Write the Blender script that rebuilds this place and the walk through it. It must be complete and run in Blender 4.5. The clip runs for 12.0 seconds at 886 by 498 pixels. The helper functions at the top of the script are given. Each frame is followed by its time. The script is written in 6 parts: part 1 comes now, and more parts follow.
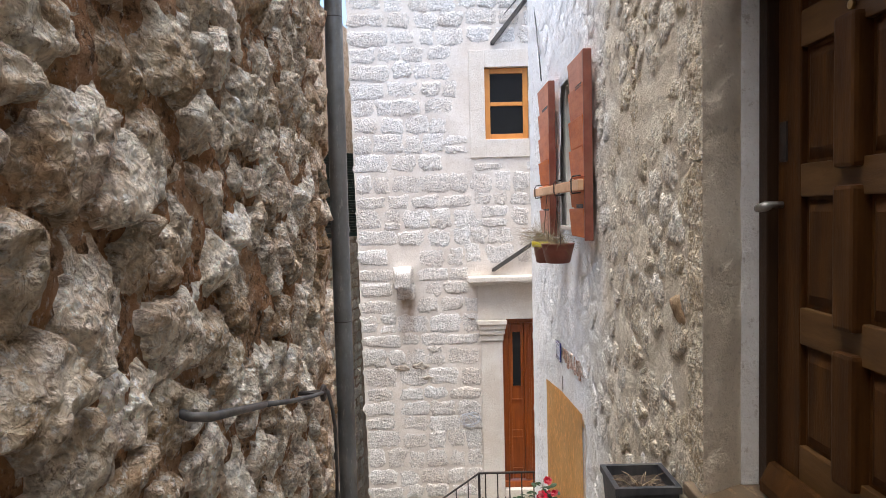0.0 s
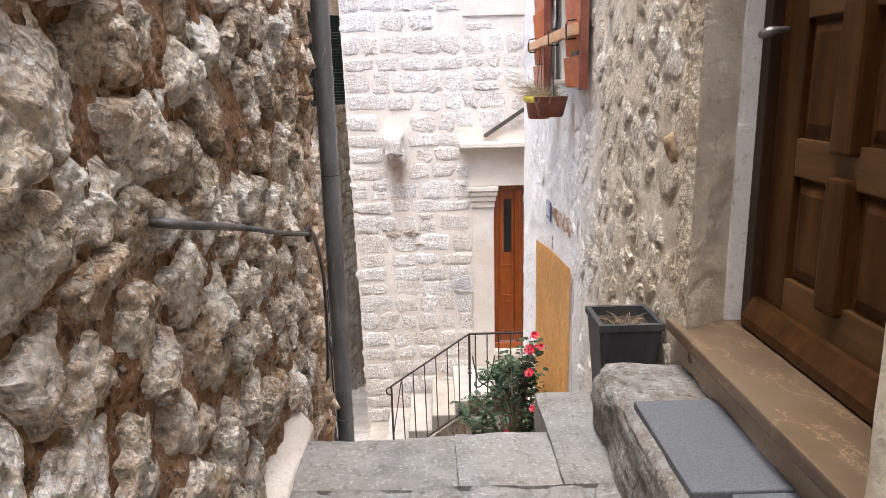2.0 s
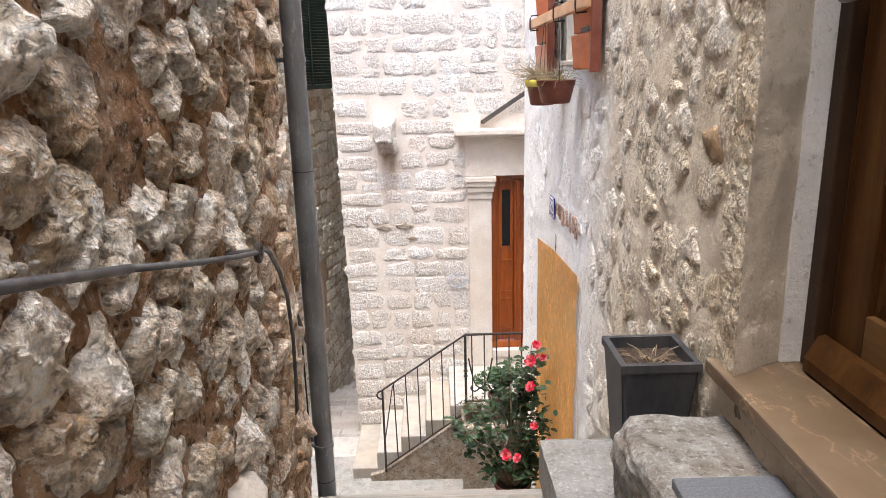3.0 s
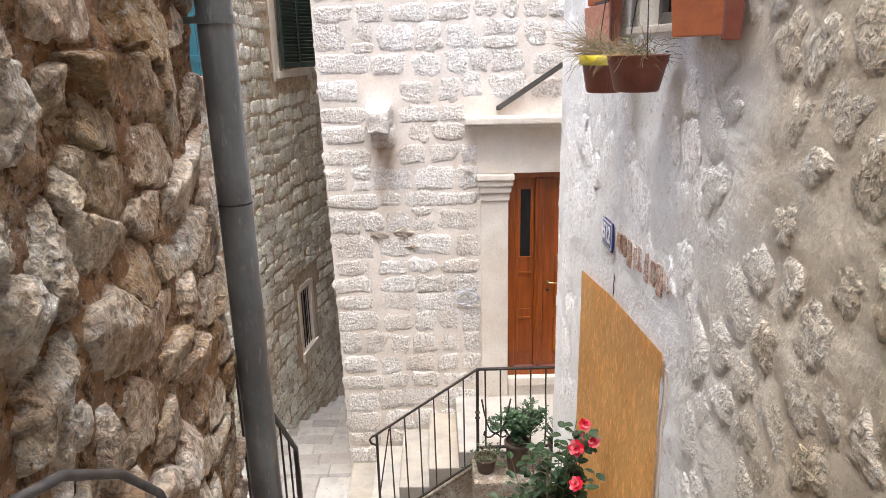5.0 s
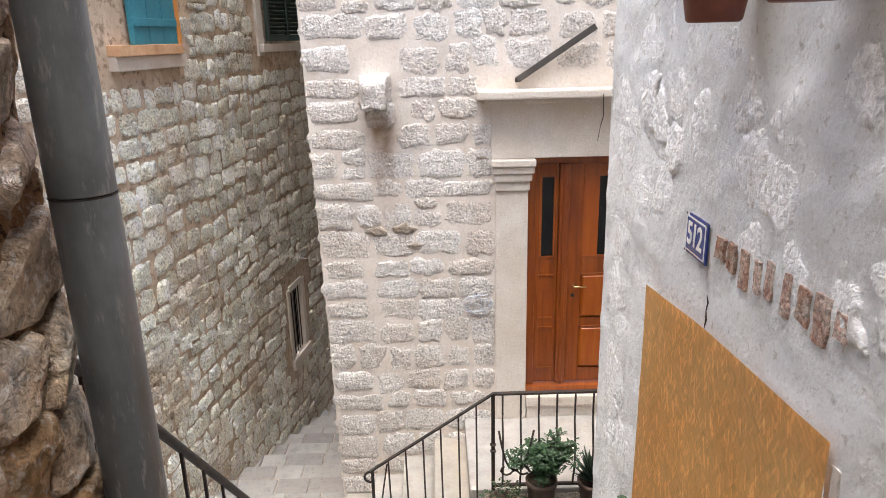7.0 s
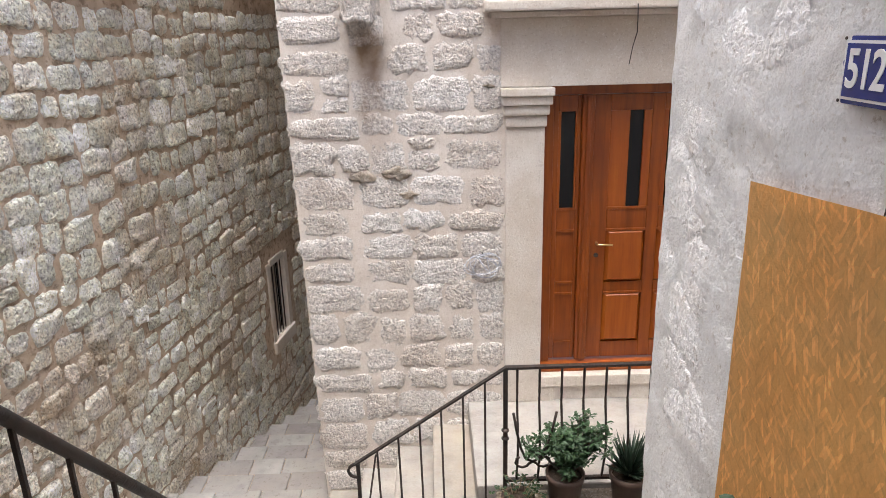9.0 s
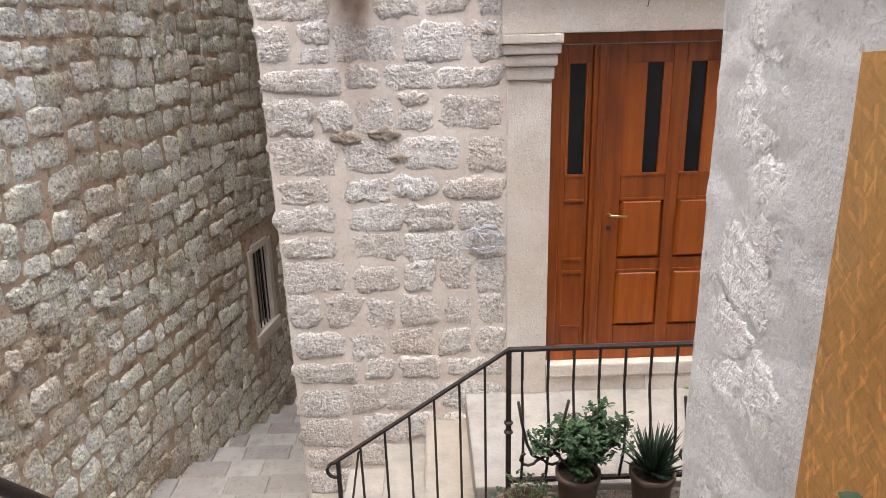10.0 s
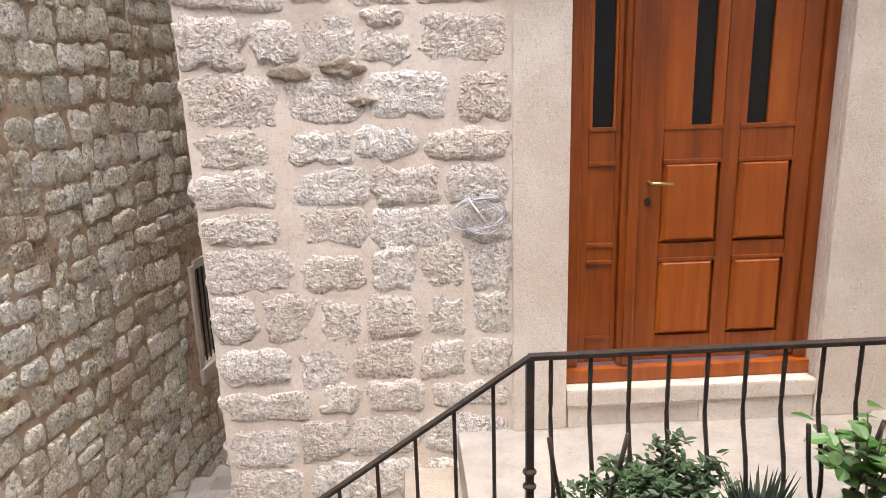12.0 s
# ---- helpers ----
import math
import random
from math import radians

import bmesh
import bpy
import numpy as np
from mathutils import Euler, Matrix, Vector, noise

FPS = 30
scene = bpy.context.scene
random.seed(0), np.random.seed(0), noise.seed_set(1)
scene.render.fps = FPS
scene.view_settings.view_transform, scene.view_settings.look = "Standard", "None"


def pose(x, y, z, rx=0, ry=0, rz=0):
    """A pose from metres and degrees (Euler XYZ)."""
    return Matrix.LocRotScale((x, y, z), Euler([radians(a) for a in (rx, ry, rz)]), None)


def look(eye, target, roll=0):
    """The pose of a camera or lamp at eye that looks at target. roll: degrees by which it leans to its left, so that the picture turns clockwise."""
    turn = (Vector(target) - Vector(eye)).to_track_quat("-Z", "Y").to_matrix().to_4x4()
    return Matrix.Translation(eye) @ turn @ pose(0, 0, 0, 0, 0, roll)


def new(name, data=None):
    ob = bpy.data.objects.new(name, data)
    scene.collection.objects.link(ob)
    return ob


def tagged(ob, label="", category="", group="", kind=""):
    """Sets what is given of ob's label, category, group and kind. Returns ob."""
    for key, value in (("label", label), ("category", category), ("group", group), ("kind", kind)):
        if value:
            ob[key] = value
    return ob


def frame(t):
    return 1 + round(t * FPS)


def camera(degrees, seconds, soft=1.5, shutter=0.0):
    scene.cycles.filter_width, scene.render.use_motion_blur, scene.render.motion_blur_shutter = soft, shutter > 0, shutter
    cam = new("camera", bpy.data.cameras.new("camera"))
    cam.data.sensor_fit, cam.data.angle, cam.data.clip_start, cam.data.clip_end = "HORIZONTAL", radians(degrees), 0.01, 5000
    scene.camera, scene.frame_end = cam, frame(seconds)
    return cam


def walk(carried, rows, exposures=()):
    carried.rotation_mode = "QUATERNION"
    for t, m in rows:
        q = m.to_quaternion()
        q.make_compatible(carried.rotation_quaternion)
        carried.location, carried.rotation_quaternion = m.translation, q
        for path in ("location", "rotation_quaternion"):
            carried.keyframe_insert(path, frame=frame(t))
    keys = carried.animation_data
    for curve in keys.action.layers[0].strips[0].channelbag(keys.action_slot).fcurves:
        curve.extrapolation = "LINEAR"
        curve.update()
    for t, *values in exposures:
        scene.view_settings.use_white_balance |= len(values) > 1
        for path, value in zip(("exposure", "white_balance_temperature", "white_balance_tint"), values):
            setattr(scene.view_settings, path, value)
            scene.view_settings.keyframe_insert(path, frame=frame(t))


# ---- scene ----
cam = camera(65.7, 12.0, soft=0.8)
METRES, EYE, TILT, LEAN, TURN = 6.5, 1.417, 0.0, 0.0, 0.0
ROWS = [
    (0.0, 0.0, 0.0, 0.0, -0.08, -3.19, 1.38),
    (0.5, 0.0027, -0.0009, -0.0121, -0.32, -8.78, 1.43),
    (1.0, 0.0039, -0.0028, -0.0227, -0.44, -11.01, 1.42),
    (1.5, 0.0045, -0.0036, -0.0272, -0.51, -12.36, 1.4),
    (2.0, 0.0035, 0.008, -0.0252, -0.66, -13.33, 1.37),
    (2.5, 0.0071, 0.0451, -0.0268, -0.77, -14.17, 1.37),
    (3.0, 0.0116, 0.0945, -0.0266, -0.83, -14.64, 1.4),
    (3.5, 0.0109, 0.1552, -0.0312, -0.8, -15.03, 1.32),
    (5.5, 0.0031, 0.3734, -0.031, -0.74, -16.75, 1.3),
    (6.0, 0.0021, 0.4215, -0.0305, -0.72, -16.96, 1.31),
    (6.5, -0.0002, 0.4574, -0.0454, -0.69, -17.1, 1.31),
    (8.5, -0.0117, 0.5798, -0.137, -0.77, -17.49, 1.36),
    (9.0, -0.0091, 0.6191, -0.1638, -1.09, -17.58, 1.38),
    (9.5, -0.0093, 0.6583, -0.1945, -1.31, -17.59, 1.37),
    (10.0, -0.0065, 0.696, -0.2247, -1.4, -17.21, 1.33),
    (10.5, -0.009, 0.7349, -0.2561, -1.56, -15.58, 1.38),
    (11.0, -0.0107, 0.7753, -0.2807, -2.06, -14.3, 1.4),
    (11.5, -0.0047, 0.8223, -0.3069, -2.7, -13.92, 1.44),
    (12.0, -0.0074, 0.8726, -0.3305, -3.22, -13.57, 1.49),
]
walk(cam, [(t, pose(0, 0, EYE, TILT, LEAN, TURN) @ pose(METRES * x, METRES * y, METRES * z, 90 + pitch, roll, yaw)) for t, x, y, z, yaw, pitch, roll in ROWS],
     exposures=[(0.0, 1.74, 5950, 6), (0.5, 2.05, 6000, 7), (1.0, 2.18, 6000, 8), (2.0, 2.2, 6000, 9), (3.0, 2.27, 6100, 9), (3.5, 2.27, 6150, 8), (6.0, 2.0, 6050, 7), (9.5, 1.8, 6100, 9), (10.5, 1.76, 6150, 10), (11.5, 1.86, 6300, 12), (12.0, 2.04, 6400, 12)])

# ---- world and light: an overcast sky over a narrow lane ----
world = bpy.data.worlds.new("world")
scene.world = world
world.use_nodes = True
wn = world.node_tree.nodes
wsky = wn.new("ShaderNodeTexSky")
wsky.sky_type, wsky.sun_disc = "NISHITA", False
wsky.sun_elevation, wsky.sun_rotation = radians(80.5), radians(202)
wsky.dust_density, wsky.air_density, wsky.ozone_density = 5.0, 0.8, 0.3
world.node_tree.links.new(wsky.outputs[0], wn["Background"].inputs[0])
wn["Background"].inputs[1].default_value = 0.15
sun_data = bpy.data.lights.new("sun", "SUN")
sun_data.energy, sun_data.angle, sun_data.color = 1.0, radians(60), (1.0, 0.97, 0.92)
sun = new("sun", sun_data)
sun.matrix_world = look((-1.0, -2.5, 16), (0, 0, 0))


# ---- materials ----
def ramp(nodes, stops):
    r = nodes.new("ShaderNodeValToRGB")
    el = r.color_ramp.elements
    while len(el) < len(stops):
        el.new(0.5)
    for e, (p, c) in zip(el, stops):
        e.position, e.color = p, (*c, 1)
    return r


def surface(name, stops, scale=6.0, stain=None, stain_amount=0.5, stain_scale=1.5, rough=0.85, bump=0.5, bump_scale=40.0,
            bump2=0.0, bump2_scale=8.0, stretch=(1, 1, 1), piece=0.0, metal=0.0, local=False, stain_stretch=(1, 1, 1), gloss=0.5, dist=0.01, specks=(), pitted=None):
    """A surface with a colour ramp over noise, larger stains, fine and coarse relief, and a change from piece to piece."""
    m = bpy.data.materials.new(name)
    m.use_nodes = True
    nt = m.node_tree
    n, l = nt.nodes, nt.links
    b = n["Principled BSDF"]
    if local:
        src = n.new("ShaderNodeTexCoord").outputs["Object"]
    else:
        src = n.new("ShaderNodeNewGeometry").outputs["Position"]

    def mapped(vec):
        mp = n.new("ShaderNodeMapping")
        mp.inputs["Scale"].default_value = vec
        l.new(src, mp.inputs["Vector"])
        return mp.outputs[0]

    def fog(vec, s, detail, rgh=0.6):
        t = n.new("ShaderNodeTexNoise")
        t.inputs["Scale"].default_value, t.inputs["Detail"].default_value, t.inputs["Roughness"].default_value = s, detail, rgh
        l.new(vec, t.inputs["Vector"])
        return t.outputs["Fac"]

    vec = mapped(stretch)
    base = fog(vec, scale, 8, 0.65)
    r = ramp(n, stops)
    l.new(base, r.inputs[0])
    col = r.outputs[0]
    if stain:
        s = fog(mapped(stain_stretch), stain_scale, 5, 0.7)
        sr = ramp(n, [(0.42, (0, 0, 0)), (0.68, (stain_amount,) * 3)])
        l.new(s, sr.inputs[0])
        mx = n.new("ShaderNodeMix")
        mx.data_type = "RGBA"
        l.new(sr.outputs[0], mx.inputs[0])
        l.new(col, mx.inputs[6])
        mx.inputs[7].default_value = (*stain, 1)
        col = mx.outputs[2]
    # random specks of tone; on rough stone they paint in crevice shade and glints
    for shade, amount, size, lo, hi in specks:
        s = fog(vec, size, 10, 0.72)
        sr = ramp(n, [(lo, (amount,) * 3), (hi, (0, 0, 0))] if lo < hi else [(hi, (0, 0, 0)), (lo, (amount,) * 3)])
        l.new(s, sr.inputs[0])
        mx = n.new("ShaderNodeMix")
        mx.data_type = "RGBA"
        l.new(sr.outputs[0], mx.inputs[0])
        l.new(col, mx.inputs[6])
        mx.inputs[7].default_value = (*shade, 1)
        col = mx.outputs[2]
    if piece:
        info, geo = n.new("ShaderNodeObjectInfo"), n.new("ShaderNodeNewGeometry")
        add = n.new("ShaderNodeMath")
        l.new(info.outputs["Random"], add.inputs[0])
        l.new(geo.outputs["Random Per Island"], add.inputs[1])
        fr = n.new("ShaderNodeMath")
        fr.operation = "FRACT"
        l.new(add.outputs[0], fr.inputs[0])
        mr = n.new("ShaderNodeMapRange")
        mr.inputs[3].default_value, mr.inputs[4].default_value = 1 - piece, 1 + piece * 0.7
        l.new(fr.outputs[0], mr.inputs[0])
        hsv = n.new("ShaderNodeHueSaturation")
        l.new(mr.outputs[0], hsv.inputs["Value"])
        l.new(col, hsv.inputs["Color"])
        mr2 = n.new("ShaderNodeMapRange")
        mr2.inputs[3].default_value, mr2.inputs[4].default_value = 1.25, 0.75
        l.new(fr.outputs[0], mr2.inputs[0])
        l.new(mr2.outputs[0], hsv.inputs["Saturation"])
        col = hsv.outputs[0]
    l.new(col, b.inputs["Base Color"])
    b.inputs["Roughness"].default_value, b.inputs["Metallic"].default_value = rough, metal
    b.inputs["Specular IOR Level"].default_value = gloss if rough < 0.85 else 0.18
    normal = None
    for strength, s, d in ((bump2, bump2_scale, dist * 4), (bump, bump_scale, dist), (bump * 0.8, bump_scale * 2.6, dist * 0.4)):
        if strength:
            bp = n.new("ShaderNodeBump")
            bp.inputs["Strength"].default_value, bp.inputs["Distance"].default_value = strength, d
            l.new(fog(vec, s, 6, 0.7), bp.inputs["Height"])
            if normal:
                l.new(normal, bp.inputs["Normal"])
            normal = bp.outputs[0]
    if pitted:
        size, depth, pit_shade = pitted
        grit = n.new("ShaderNodeTexNoise")
        grit.inputs["Scale"].default_value, grit.inputs["Detail"].default_value, grit.inputs["Roughness"].default_value = size, 3.0, 0.55
        grit.inputs["Distortion"].default_value = 0.6
        l.new(vec, grit.inputs["Vector"])
        # shade in the pits and light on the high grit, put into the colour
        pr = ramp(n, [(0.30, (pit_shade,) * 3), (0.5, (1.0, 1.0, 1.0)), (0.66, (1.22, 1.22, 1.22))])
        l.new(grit.outputs["Fac"], pr.inputs[0])
        mx = n.new("ShaderNodeMix")
        mx.data_type, mx.blend_type = "RGBA", "MULTIPLY"
        mx.inputs[0].default_value = 1.0
        l.new(col, mx.inputs[6])
        l.new(pr.outputs[0], mx.inputs[7])
        l.new(mx.outputs[2], b.inputs["Base Color"])
        bp = n.new("ShaderNodeBump")
        bp.inputs["Strength"].default_value, bp.inputs["Distance"].default_value = 1.0, depth
        l.new(grit.outputs["Fac"], bp.inputs["Height"])
        if normal:
            l.new(normal, bp.inputs["Normal"])
        normal = bp.outputs[0]
    if normal:
        l.new(normal, b.inputs["Normal"])
    return m


RUBBLE = surface("rubble_stone", [(0.28, (0.4788, 0.336, 0.216)), (0.42, (0.7524, 0.6384, 0.4968)), (0.55, (0.912, 0.84, 0.7236)), (0.72, (0.93, 0.93, 0.918))], 8,
                 (0.46, 0.28, 0.155), 0.7, 5.0, 0.92, 1.0, 55, 0.8, 18, piece=0.26, dist=0.012, pitted=(46, 0.03, 0.68),
                 specks=(((0.16, 0.10, 0.06), 0.7, 30, 0.38, 0.46), ((0.92, 0.91, 0.88), 0.75, 45, 0.62, 0.53)))
WARMRUBBLE = surface("ochre_rubble_stone", [(0.28, (0.3406, 0.2188, 0.1271)), (0.42, (0.5676, 0.4261, 0.289)), (0.55, (0.7265, 0.6104, 0.4623)), (0.72, (0.7998, 0.7998, 0.7513))], 4,
                     (0.44, 0.24, 0.115), 0.75, 1.8, 0.9, 1.0, 45, 0.8, 14, piece=0.32, dist=0.012, pitted=(42, 0.024, 0.7),
                     specks=(((0.14, 0.085, 0.05), 0.6, 22, 0.38, 0.46), ((0.88, 0.85, 0.80), 0.5, 30, 0.62, 0.53)))
EARTH = surface("earth_mortar", [(0.3, (0.2295, 0.1013, 0.0429)), (0.5, (0.4185, 0.2228, 0.1105)), (0.72, (0.621, 0.405, 0.234))], 10,
                (0.56, 0.44, 0.32), 0.5, 2.6, 0.95, 1.0, 50, 0.9, 22, dist=0.018,
                specks=(((0.06, 0.035, 0.02), 0.85, 26, 0.40, 0.48), ((0.80, 0.74, 0.66), 0.65, 45, 0.63, 0.54)))
ASHLAR = surface("pale_ashlar", [(0.3, (0.5719, 0.5262, 0.4781)), (0.47, (0.6862, 0.6447, 0.6011)), (0.66, (0.7719, 0.7442, 0.7099))], 8,
                 (0.64, 0.53, 0.44), 0.4, 1.1, 0.92, 0.7, 80, 0.4, 24, piece=0.07, dist=0.006, pitted=(52, 0.024, 0.56),
                 specks=(((0.36, 0.30, 0.25), 0.55, 60, 0.38, 0.46), ((0.92, 0.905, 0.88), 0.7, 80, 0.60, 0.54)))
LIME = surface("lime_mortar", [(0.3, (0.5997, 0.5374, 0.4742)), (0.55, (0.7032, 0.646, 0.5837)), (0.8, (0.7755, 0.7285, 0.6775))], 4,
               (0.60, 0.50, 0.41), 0.5, 0.9, 0.93, 0.5, 70, 0.4, 9, dist=0.005,
               specks=(((0.42, 0.35, 0.28), 0.4, 45, 0.38, 0.46), ((0.82, 0.79, 0.75), 0.5, 70, 0.62, 0.56)))
OLDSTONE = surface("old_stone", [(0.28, (0.8392, 0.7211, 0.5641)), (0.46, (0.93, 0.93, 0.7993)), (0.68, (0.93, 0.93, 0.93))], 5,
                   (0.56, 0.40, 0.265), 0.7, 0.9, 0.93, 0.7, 60, 0.6, 16, piece=0.22, dist=0.010, pitted=(44, 0.03, 0.52),
                   specks=(((0.20, 0.145, 0.095), 0.6, 30, 0.38, 0.45), ((0.92, 0.90, 0.86), 0.65, 60, 0.61, 0.54)))
OLDMORTAR = surface("old_mortar", [(0.3, (0.4017, 0.3061, 0.2104)), (0.55, (0.593, 0.4877, 0.3729)), (0.8, (0.7734, 0.6886, 0.5738))], 5,
                    (0.58, 0.44, 0.32), 0.5, 0.7, 0.93, 0.9, 55, 0.5, 14, dist=0.008,
                    specks=(((0.14, 0.09, 0.055), 0.6, 14, 0.40, 0.48),))
PLASTER = surface("rough_plaster", [(0.3, (0.6425, 0.544, 0.4056)), (0.52, (0.7709, 0.6739, 0.5278)), (0.75, (0.8994, 0.8162, 0.6668))], 3,
                  (0.58, 0.46, 0.33), 0.5, 1.6, 0.93, 0.9, 50, 0.8, 12, dist=0.012,
                  specks=(((0.38, 0.31, 0.23), 0.45, 30, 0.36, 0.44),))
WHITEWASH = surface("whitewash", [(0.3, (0.84, 0.83, 0.815)), (0.5, (0.90, 0.895, 0.885)), (0.7, (0.94, 0.935, 0.93))], 6,
                    (0.84, 0.79, 0.72), 0.35, 2.2, 0.9, 0.9, 46, 0.9, 16, dist=0.010,
                    specks=(((0.50, 0.44, 0.38), 0.6, 20, 0.36, 0.41), ((0.62, 0.55, 0.47), 0.4, 55, 0.38, 0.44)))
WALLSTONE = surface("plastered_stone", [(0.3, (0.5621, 0.4656, 0.3357)), (0.48, (0.6687, 0.582, 0.449)), (0.7, (0.7947, 0.731, 0.6084))], 9,
                    (0.58, 0.44, 0.29), 0.45, 4, 0.94, 0.8, 60, 0.7, 18, piece=0.14, dist=0.008, pitted=(48, 0.024, 0.7),
                    specks=(((0.30, 0.23, 0.16), 0.6, 36, 0.38, 0.46), ((0.88, 0.86, 0.82), 0.6, 55, 0.62, 0.54)))
WHITESTONE = surface("whitewashed_stone", [(0.3, (0.82, 0.81, 0.795)), (0.5, (0.90, 0.89, 0.88)), (0.7, (0.94, 0.935, 0.925))], 9,
                     (0.80, 0.74, 0.66), 0.3, 3.0, 0.92, 0.9, 60, 0.3, 18, dist=0.006, pitted=(44, 0.016, 0.82),
                     specks=(((0.40, 0.34, 0.28), 0.6, 24, 0.37, 0.42),))
DRESSED = surface("dressed_stone", [(0.3, (0.5952, 0.5336, 0.459)), (0.55, (0.6789, 0.6256, 0.558)), (0.8, (0.744, 0.7084, 0.648))], 4,
                  (0.60, 0.50, 0.40), 0.45, 1.6, 0.88, 0.8, 70, 0.3, 20, dist=0.007, specks=(((0.40, 0.33, 0.27), 0.5, 60, 0.37, 0.45), ((0.86, 0.84, 0.8), 0.5, 70, 0.63, 0.56)))
PAVING = surface("paving_stone", [(0.3, (0.1558, 0.1501, 0.141)), (0.5, (0.2296, 0.2239, 0.2132)), (0.75, (0.3034, 0.2968, 0.2829))], 9,
                 (0.25, 0.21, 0.165), 0.45, 2.5, 0.8, 0.8, 50, 0.5, 12, piece=0.10, dist=0.01, specks=(((0.10, 0.085, 0.07), 0.6, 30, 0.37, 0.45), ((0.50, 0.495, 0.48), 0.5, 60, 0.62, 0.55)))
TREAD = surface("worn_step_stone", [(0.3, (0.193, 0.1801, 0.1608)), (0.5, (0.2573, 0.2444, 0.2251)), (0.75, (0.3088, 0.2959, 0.2799))], 6,
                (0.31, 0.25, 0.19), 0.5, 2.0, 0.78, 0.7, 50, 0.4, 12, piece=0.08, dist=0.008, specks=(((0.17, 0.14, 0.115), 0.5, 30, 0.37, 0.44),))
PALESTEP = surface("pale_step_stone", [(0.3, (0.2513, 0.2285, 0.2018)), (0.5, (0.3123, 0.2932, 0.2666)), (0.75, (0.3656, 0.3503, 0.3275))], 6,
                   (0.46, 0.39, 0.31), 0.5, 2.0, 0.82, 0.7, 50, 0.4, 12, piece=0.06, dist=0.008, specks=(((0.30, 0.26, 0.21), 0.5, 30, 0.37, 0.44),))
LANESTONE = surface("lane_stone", [(0.3, (0.285, 0.2707, 0.2544)), (0.5, (0.38, 0.3657, 0.3504)), (0.75, (0.475, 0.4655, 0.4512))], 6,
                    (0.30, 0.25, 0.20), 0.5, 3.0, 0.8, 0.7, 50, 0.4, 12, piece=0.24, dist=0.008, specks=(((0.18, 0.155, 0.13), 0.5, 20, 0.37, 0.44),))
MARBLE = surface("veined_marble", [(0.3, (0.0661, 0.03897, 0.01797)), (0.46, (0.1025, 0.06376, 0.03055)), (0.492, (0.1256, 0.0797, 0.04044)), (0.50, (0.3041, 0.2184, 0.1213)), (0.508, (0.1256, 0.0797, 0.04044)), (0.7, (0.0859, 0.05314, 0.02471))], 2.2,
                 (0.2, 0.16, 0.115), 0.4, 1.2, 0.4, 0.15, 60, stretch=(1.5, 0.8, 1))
STEEL = surface("dull_steel", [(0.3, (0.22, 0.21, 0.19)), (0.7, (0.36, 0.34, 0.31))], 30, (0.12, 0.09, 0.06), 0.4, 20, 0.45, 0.1, 60, metal=0.7)
# brown step stone; also colours in the shade of the recess under the sill
BROWNSTONE = surface("brown_step_stone", [(0.3, (0.20, 0.155, 0.11)), (0.5, (0.34, 0.29, 0.235)), (0.72, (0.55, 0.52, 0.475))], 10,
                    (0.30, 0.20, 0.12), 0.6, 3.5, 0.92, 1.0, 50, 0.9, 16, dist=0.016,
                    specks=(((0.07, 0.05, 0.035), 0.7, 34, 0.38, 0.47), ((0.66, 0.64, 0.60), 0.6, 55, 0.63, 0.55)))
BENCHSTONE = surface("rough_grey_stone", [(0.3, (0.17, 0.145, 0.115)), (0.5, (0.30, 0.28, 0.25)), (0.72, (0.46, 0.45, 0.43))], 10,
                     (0.22, 0.17, 0.12), 0.5, 3.5, 0.92, 1.0, 50, 0.9, 16, dist=0.014,
                     specks=(((0.08, 0.06, 0.045), 0.6, 34, 0.38, 0.47), ((0.60, 0.59, 0.57), 0.6, 55, 0.63, 0.55)))
OCHRESTONE = surface("ochre_stone", [(0.3, (0.25, 0.16, 0.085)), (0.5, (0.40, 0.28, 0.165)), (0.72, (0.55, 0.43, 0.30))], 10,
                     (0.20, 0.12, 0.06), 0.5, 6, 0.92, 0.8, 50, 0.6, 18, dist=0.01)
# brown of the proud slit stones and of the boards behind the bars
ROUGHBROWN = surface("rough_brown", [(0.3, (0.2665, 0.2125, 0.1575)), (0.5, (0.451, 0.3931, 0.3262)), (0.72, (0.6355, 0.6056, 0.5625))], 12,
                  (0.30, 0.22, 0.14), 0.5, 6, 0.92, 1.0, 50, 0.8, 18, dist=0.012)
SLATE = surface("grey_granite", [(0.3, (0.05738, 0.0612, 0.06732)), (0.5, (0.09558, 0.1017, 0.1109)), (0.75, (0.153, 0.1606, 0.1722))], 130,
                (0.09, 0.087, 0.083), 0.4, 4, 0.75, 0.5, 150, dist=0.004)
ZINC = surface("zinc_pipe", [(0.3, (0.1663, 0.1841, 0.1995)), (0.6, (0.2376, 0.2589, 0.2757)), (0.8, (0.3326, 0.3564, 0.3707))], 5,
               (0.10, 0.10, 0.097), 0.6, 3, 0.36, 0.15, 30, metal=0.65, stretch=(2, 2, 0.4), specks=(((0.52, 0.51, 0.49), 0.35, 25, 0.64, 0.57),))
IRON = surface("black_iron", [(0.3, (0.018, 0.015, 0.014)), (0.6, (0.035, 0.03, 0.028)), (0.8, (0.06, 0.05, 0.045))], 30,
               (0.10, 0.05, 0.03), 0.35, 9, 0.5, 0.4, 90, metal=0.3)
RUBBER = surface("black_cable", [(0.3, (0.02, 0.02, 0.022)), (0.7, (0.06, 0.06, 0.065))], 20, (0.2, 0.17, 0.14), 0.4, 12, 0.5, 0.2, 60)
